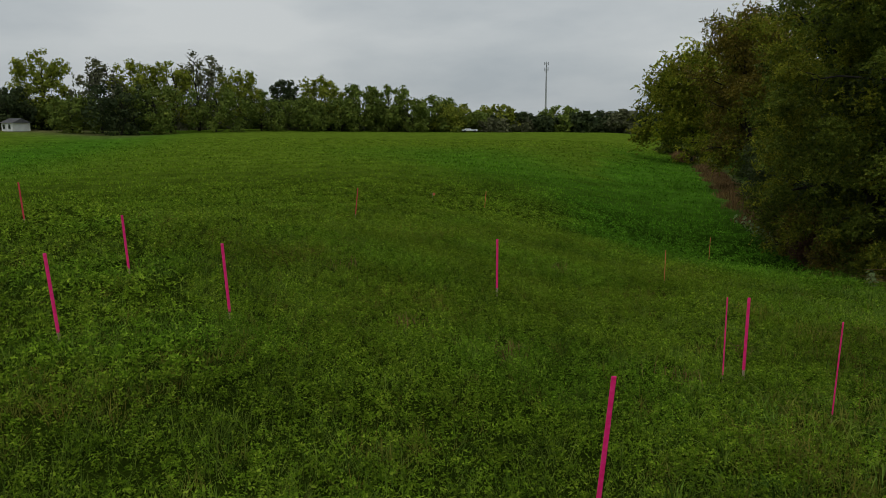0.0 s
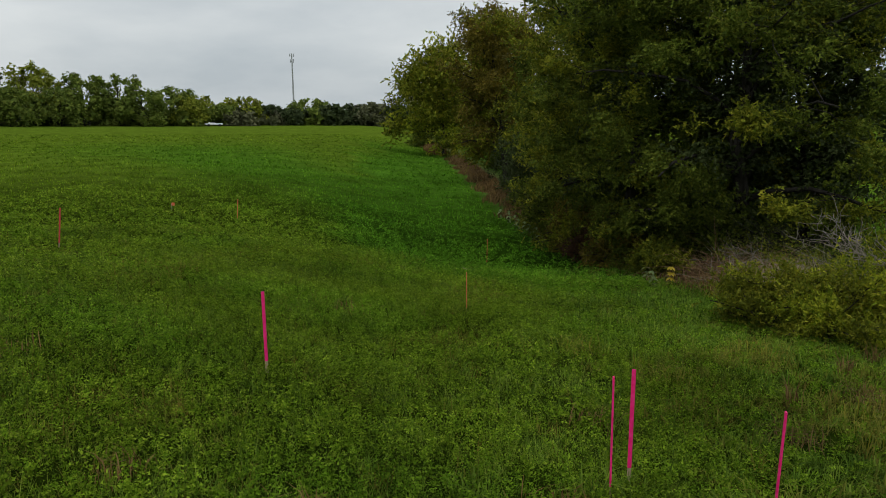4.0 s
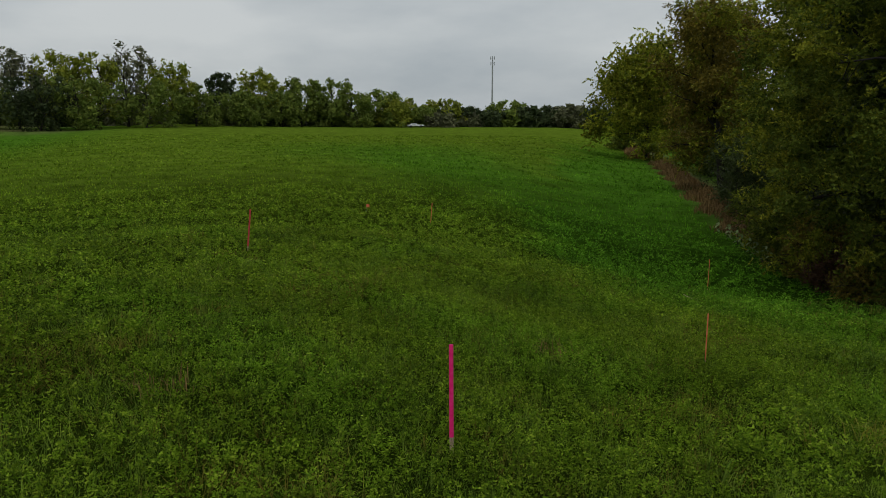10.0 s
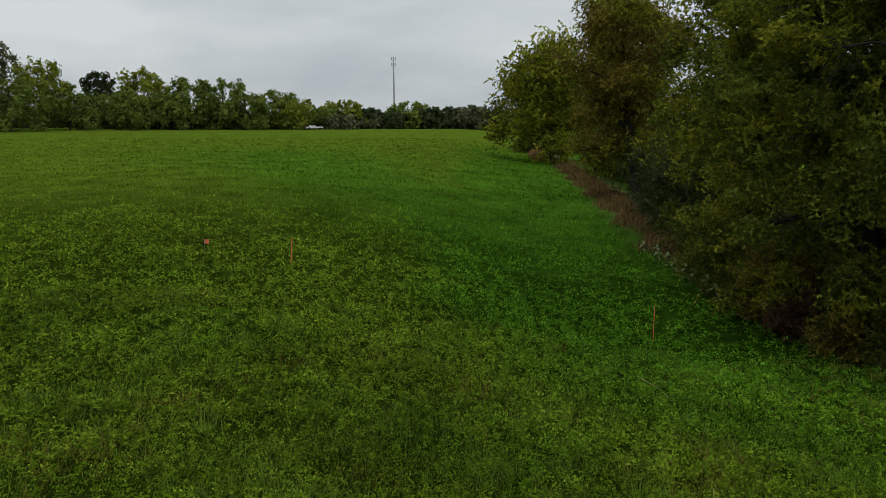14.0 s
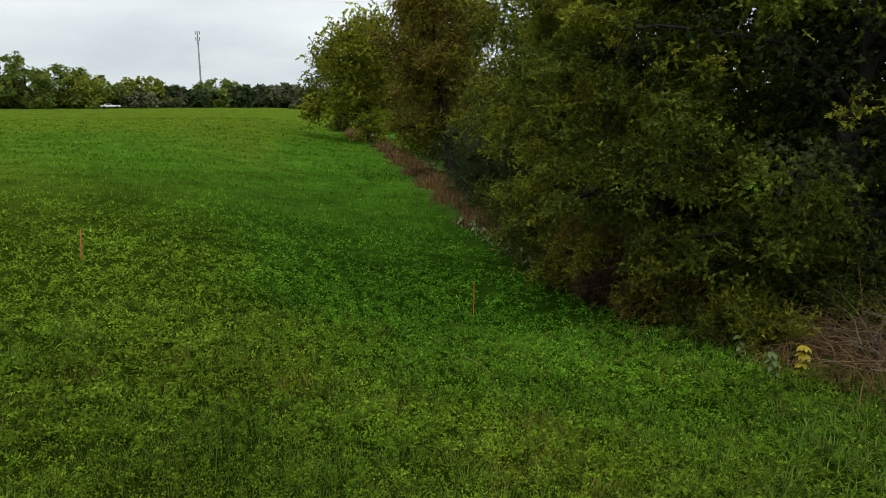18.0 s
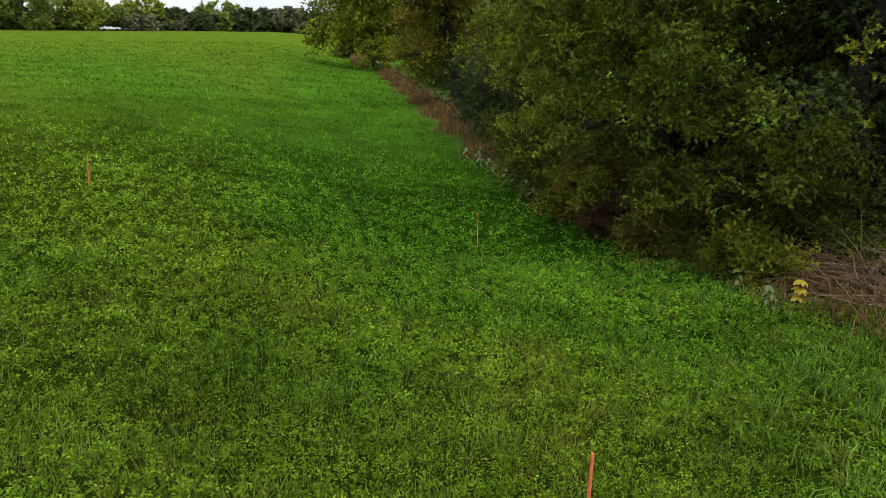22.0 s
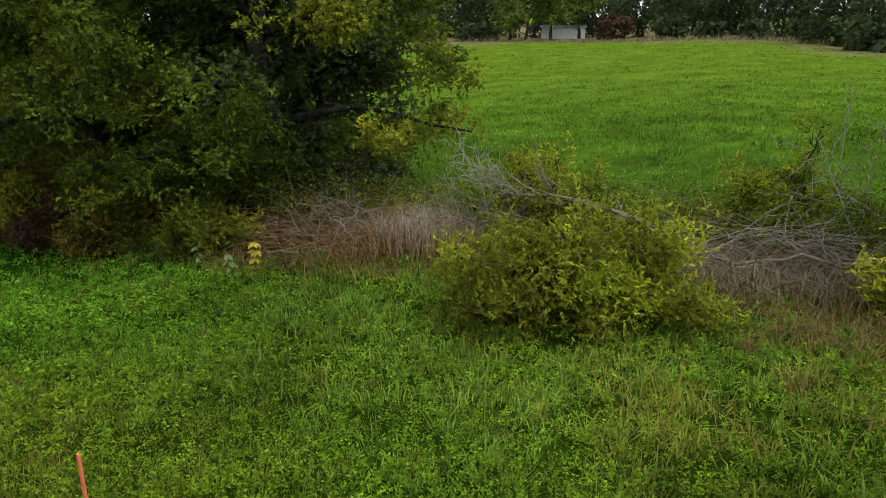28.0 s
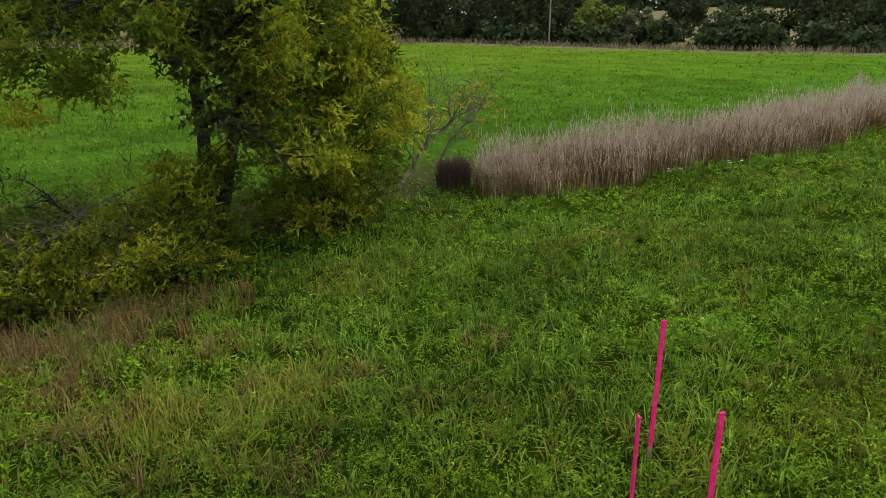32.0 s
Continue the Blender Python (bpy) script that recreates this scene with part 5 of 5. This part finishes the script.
def bare_tree(name, label, category, foot, tip, radius, n_branches, length, up, mat, seed, leaf_mat=None, leaf_count=0):
    """A bare stem with forking branches: stem and each main branch are parts."""
    r = np.random.default_rng(seed)
    thing = new(name)
    thing.location = foot
    tagged(thing, label, category)
    end = np.subtract(tip, foot)
    sp = wander(r, (0, 0, 0), end, 10, 0.03 * np.linalg.norm(end))
    v, f = tubes([(sp, radius * np.linspace(1, 0.3, 10))], 9)
    mesh_part("stem", np_mesh("stem", v, f, mat, smooth=True), thing)
    tips = []
    for k in range(n_branches):
        g = 2 + 6.9 * (k + r.random()) / n_branches
        b0 = sp[int(g)]
        d = 0.8 * end / np.linalg.norm(end) + r.normal(size=3) * 0.55
        d[2] = abs(d[2]) * 0.5 + up * r.uniform(0.3, 1.2)
        b1 = b0 + d / np.linalg.norm(d) * length * r.uniform(0.5, 1.15)
        bp = wander(r, b0, b1, 6, 0.03 * length)
        v, f = tubes([(bp, radius * 0.33 * np.linspace(1, 0.2, 6))], 5)
        branch = mesh_part("branch", np_mesh("branch", v, f, mat, smooth=True), thing)
        for q in range(6):
            i = r.integers(1, 6)
            d2 = (b1 - b0) / np.linalg.norm(b1 - b0) * 0.6 + r.normal(size=3) * 0.6
            c1 = bp[i] + d2 / np.linalg.norm(d2) * length * r.uniform(0.2, 0.5)
            v, f = tubes([(wander(r, bp[i], c1, 4, 0.03 * length), np.linspace(0.010, 0.003, 4))], 4)
            mesh_part("twig", np_mesh("twig", v, f, mat, smooth=True), branch)
            tips.append(c1)
    if leaf_mat:
        if leaf_mat is M_LEAF_ORANGE:
            tips = tips[len(tips) // 2:len(tips) // 2 + 12]
        v, f = sprays(r, np.array(tips), leaf_count * 2, 0.07, 7, 0.1, 0.3, 0.27)
        mesh_part("leaves", np_mesh("leaves", v, f, leaf_mat), thing, "yellowing leaves on a few twigs")
    return thing


def on_ground(x, y, up=0.0):
    return (x, y, float(height(x, y)) + up)


bare_tree("fallen_tree", "grey fallen tree lying across the hedge gap", "fallen tree", (16.0, 8.2, -0.85), (15.85, 15.2, -0.5), 0.095, 10, 1.4, 0.25, M_TWIG, 91, M_LEAF_YELLOW, 160)
bare_tree("fallen_branch", "pale spreading fan of dead twigs at the fallen tree's crown", "fallen branch", (15.85, 14.3, -0.62), (15.6, 16.3, -0.2), 0.026, 16, 1.25, 0.45, M_TWIG, 191)
bare_tree("fallen_branch", "grey forked dead branch resting on the brush", "fallen branch", (14.6, 8.9, -0.75), (14.0, 11.6, -0.75), 0.03, 8, 0.9, 0.3, M_TWIG, 192)
bare_tree("fallen_tree", "bare bent fallen branch arching over the grass", "fallen tree", (16.5, 8.4, -1.0), (16.5, 10.0, 0.35), 0.035, 8, 1.5, 0.3, M_TWIG, 92)
bare_tree("sapling", "upright leafy yellow-green shoot among fallen branches", "sapling", on_ground(17.2, 10.4, 0.0), (17.2, 9.9, 0.9), 0.03, 6, 0.6, 0.9, M_BARK, 89, M_LEAF_YELLOW, 70)
bare_tree("dead_sapling", "leaning dead sapling with a few orange leaves beside the reeds", "sapling", on_ground(14.0, 0.9, 0.02), (14.0, -1.1, 0.6), 0.06, 12, 1.95, 1.1, M_DEADWOOD, 93, M_LEAF_ORANGE, 26)
bare_tree("dead_sapling", "bent grey dead sapling beside the reeds", "sapling", on_ground(14.1, -0.4, 0.02), (13.9, -1.9, 0.8), 0.035, 9, 1.0, 0.9, M_DEADWOOD, 90, M_LEAF_ORANGE, 16)
bare_tree("dead_sapling", "thin dark dead sapling below the twin-stemmed tree", "sapling", on_ground(15.0, 7.0, 0.3), (15.5, 8.0, 0.35), 0.03, 6, 0.7, 0.6, M_BARK, 94)


for foot_, tip_, seed_ in (((13.8, 6.4, 0.5), (12.3, 8.3, -0.75), 193), ((13.7, 6.9, 0.35), (12.9, 9.3, -0.8), 194), ((13.6, 6.0, 0.3), (12.5, 6.5, -0.7), 195)):
    bare_tree("fallen_branch", "grey dead branch leaning on the suckers of the twin-stemmed tree", "fallen branch", foot_, tip_, 0.015, 4, 0.6, 0.1, M_DEADWOOD, seed_)


def broadleaf(x, y, h, n, leaf, mat, label, seed):
    """A young plant: a stem with large drooping single leaves."""
    r = np.random.default_rng(seed)
    thing = new("sapling")
    thing.location = on_ground(x, y, -0.02)
    tagged(thing, label, "sapling")
    sp = wander(r, (0, 0, 0), (r.normal(0, 0.05), r.normal(0, 0.05), h), 6, 0.012)
    v, f = tubes([(sp, np.linspace(0.009, 0.004, 6))], 6)
    mesh_part("stem", np_mesh("stem", v, f, M_BARK, smooth=True), thing)
    for k in range(n):
        a, u = 2.4 * k, 0.3 + 0.7 * k / n
        bm = bmesh.new()
        pts = []
        for s_, w_ in ((0.0, 0.05), (0.3, 0.8), (0.6, 0.9), (0.85, 0.5), (1.0, 0.02)):
            zz = -0.45 * leaf * s_ * s_ + 0.15 * leaf * s_
            pts.append([bm.verts.new((leaf * s_, sg * w_ * leaf * 0.3, zz + (abs(sg) * 0.06 * leaf))) for sg in (-1, 0, 1)])
        for p, q in zip(pts, pts[1:]):
            for i in (0, 1):
                bm.faces.new((p[i], p[i + 1], q[i + 1], q[i]))
        ob = part("leaf", bm, mat, thing)
        ob.location = Vector(sp[min(5, int(u * 5))])
        ob.rotation_euler = (r.normal(0, 0.2), r.uniform(0.0, 0.6), a)
    return thing


broadleaf(13.75, 19.75, 0.75, 26, 0.16, M_LEAF_BIGY, "young plant with large bright yellow leaves at the hedge foot", 95)
broadleaf(13.35, 20.0, 0.6, 16, 0.16, M_LEAF_PALE, "young plant with pale green leaves at the hedge foot", 96)
broadleaf(14.1, 21.3, 0.6, 11, 0.16, M_LEAF_PALE, "young plant with pale green leaves at the hedge foot", 97)
broadleaf(14.6, 22.3, 0.5, 10, 0.16, M_LEAF_PALE, "young plant with pale green leaves at the hedge foot", 98)
for k in range(9):
    broadleaf(15.6 + 0.22 * k + 0.4 * math.sin(3.1 * k), 31.0 + 0.95 * k, 0.8, 8, 0.22, M_LEAF_PALE, "pale broad-leaved weed at the hedge foot", 200 + k)

# pin flag, pale stick, flowers
flag = new("pin_flag")
flag.location = on_ground(0.48, 31.4, -0.05)
tagged(flag, "small pink marker flag on a wire", "marker flag")
v, f = tubes([(np.array([[0, 0, 0], [0, 0, 0.25], [0.005, 0, 0.38]]), np.array([0.004, 0.004, 0.004]))], 6)
mesh_part("wire", np_mesh("wire", v, f, M_STEEL), flag)
bm = box_bm(0.11, 0.004, 0.11, (0.06, 0, 0.34))
bmesh.ops.subdivide_edges(bm, edges=bm.edges[:], cuts=3, use_grid_fill=True)
for vert in bm.verts:
    vert.co.y += 0.02 * math.sin(vert.co.x * 40)
part("flag", bm, M_RED, flag, "salmon-pink plastic flag")

stick = new("stick", np_mesh("stick", *tubes([(wander(np.random.default_rng(5), (0, 0, 0.18), (0.1, -1.05, 0.1), 7, 0.02), np.linspace(0.006, 0.003, 7))], 6), M_WOOD, smooth=True))
stick.location = on_ground(8.45, 22.5, 0.0)
tagged(stick, "pale dry stick lying in the clover", "stick")


def flower_head(x, y, seed):
    r = np.random.default_rng(seed)
    thing = new("flower")
    thing.location = on_ground(x, y, -0.02)
    tagged(thing, "flat white wildflower on a thin stalk", "flower", "white wildflowers by the reeds")
    v, f = tubes([(wander(r, (0, 0, 0), (0.04, 0.02, 0.55), 5, 0.01), np.full(5, 0.004))], 5)
    mesh_part("stalk", np_mesh("stalk", v, f, M_GRASS_PLAIN), thing)
    a = r.uniform(0, 2 * np.pi, 40)
    q = 0.04 * np.sqrt(r.random(40))
    v, f = leaf_quads(r, np.stack([0.04 + q * np.cos(a), 0.02 + q * np.sin(a), 0.55 + 0.01 * r.random(40)], -1), 0.016, 0.0, 0.5, 0.9)
    mesh_part("bloom", np_mesh("bloom", v, f, M_FLOWER), thing, "white lacy bloom")


for k, (x, y) in enumerate(((9.0, -2.1), (9.12, -2.3), (8.9, -2.4), (8.3, -3.5), (8.42, -3.75), (8.2, -3.9))):
    flower_head(x, y, 300 + k)


# rust-coloured weeds in the crop
r = np.random.default_rng(400)
wx_ = np.repeat([0.1, 3.4, 1.3, 4.9, -1.2, 3.2], 60) + r.normal(0, 0.14, 360)
wy_ = np.repeat([9.2, 8.0, 8.1, 9.8, 12.5, 14.8], 60) + r.normal(0, 0.14, 360)
v, f = blades(r, wx_, wy_, r.uniform(0.08, 0.3, 360), 0.006, 0.8)
tagged(new("weeds", np_mesh("weeds", v, f, M_DRY, {"lush": np.zeros(len(v))})), "rust-brown dried weeds in the clover", "weed", kind="stuff")


# ---------------------------------------------------------------- far buildings, vehicle and pole
def house(name, x, y, yaw, length, depth, wall, roof, label, category, n_windows):
    thing = new(name)
    thing.location = on_ground(x, y, -0.05)
    thing.rotation_euler = (0, 0, radians(yaw))
    tagged(thing, label, category)
    part("wall", box_bm(length, depth, wall, (0, 0, wall / 2), 0.02), M_WHITE, thing)
    bm = bmesh.new()
    e = 0.35
    pts = [(-length / 2 - e, -depth / 2 - e, wall - 0.1), (length / 2 + e, -depth / 2 - e, wall - 0.1), (length / 2 + e, depth / 2 + e, wall - 0.1), (-length / 2 - e, depth / 2 + e, wall - 0.1),
           (-length / 2 - e, 0, wall + roof), (length / 2 + e, 0, wall + roof)]
    vs = [bm.verts.new(p) for p in pts]
    for q in ((0, 1, 5, 4), (2, 3, 4, 5), (0, 4, 3), (1, 2, 5), (3, 2, 1, 0)):
        bm.faces.new([vs[i] for i in q])
    part("roof", bm, M_ROOF, thing, "dark shingled gable roof")
    for i in range(n_windows):
        wx = -length / 2 + length * (i + 0.5) / n_windows
        win = part("window", box_bm(1.1, 0.1, 1.2, (wx, -depth / 2 - 0.03, wall * 0.55), 0.01), M_WHITE, thing)
        part("pane", box_bm(0.9, 0.06, 1.0, (wx, -depth / 2 - 0.08, wall * 0.55)), M_GLASS, win, "dark window pane")
    return thing


house("house", -97.0, 172.5, -30, 4.4, 4.2, 2.0, 1.0, "white house with a dark roof beside the distant trees", "house", 2)
house("shed", 169.8, 43.8, -79.2, 9.5, 6, 2.5, 0.5, "long low white shed behind the far trees", "shed", 0)
for k, (az, reach) in enumerate(((76.4, 158), (78.3, 160), (75.2, 163), (80.4, 166))):
    tree("tree", 2.7 + reach * math.sin(radians(az)), 12 + reach * math.cos(radians(az)), 13, 5.0, 420, M_LEAF_FAR, "distant green tree with a clear dark trunk", seed=500 + k, trunk_r=0.35, skirt=0.34, leaf=0.6, spread=0.6, width=0.4, limbs=14, tri=True, belly=0.6, bare=False)
house("house", -22, 262, 0, 8, 6, 2.7, 1.6, "white house glimpsed between distant trees", "house", 3)


def parked_car(x, y, yaw):
    thing = new("car")
    thing.location = on_ground(x, y, 0.02)
    thing.rotation_euler = (0, 0, radians(yaw))
    tagged(thing, "low white car parked at the far field edge", "car")
    bm = box_bm(5.6, 1.9, 0.5, (0, 0, 0.7), 0.12)
    part("body", bm, M_WHITE, thing)
    bm = box_bm(2.3, 1.7, 0.45, (-0.6, 0, 1.16), 0.0)
    for vert in bm.verts:
        if vert.co.z > 1.2:
            vert.co.x = -0.6 + (vert.co.x + 0.6) * 0.7
            vert.co.y *= 0.86
    cab = part("cab", bm, M_WHITE, thing)
    part("side_window", box_bm(1.5, 0.03, 0.3, (-0.6, -0.8, 1.15), 0.01), M_GLASS, cab, "dark side window")
    part("side_window", box_bm(1.5, 0.03, 0.3, (-0.6, 0.8, 1.15), 0.01), M_GLASS, cab, "dark side window")
    for wx in (-1.75, 1.75):
        for wy in (-0.85, 0.85):
            v, f = tubes([(np.array([[wx, wy - 0.12, 0.38], [wx, wy - 0.11, 0.38], [wx, wy + 0.11, 0.38], [wx, wy + 0.12, 0.38]]), np.array([0.02, 0.38, 0.38, 0.02]))], 14)
            mesh_part("wheel", np_mesh("wheel", v, f, M_TYRE), thing, "black tyre")
    return thing


parked_car(14.2, 252, 8)

utility_pole = new("utility_pole")
utility_pole.location = on_ground(68.4, -86.2, 0)
tagged(utility_pole, "weathered wooden utility pole at the far field edge", "utility pole")
v, f = tubes([(np.array([[0, 0, 0], [0, 0, 5], [0, 0, 10.5]]), np.array([0.12, 0.11, 0.09]))], 10)
mesh_part("pole", np_mesh("pole", v, f, M_TWIG, smooth=True), utility_pole)
part("crossarm", box_bm(2.4, 0.1, 0.12, (0, 0, 9.8), 0.01), M_WOOD, utility_pole)
for wx in (-1.05, 0.0, 1.05):
    v, f = tubes([(np.array([[wx, 0, 9.86], [wx, 0, 9.95], [wx, 0, 10.05]]), np.array([0.03, 0.06, 0.03]))], 8)
    mesh_part("insulator", np_mesh("insulator", v, f, M_GLASS), utility_pole)
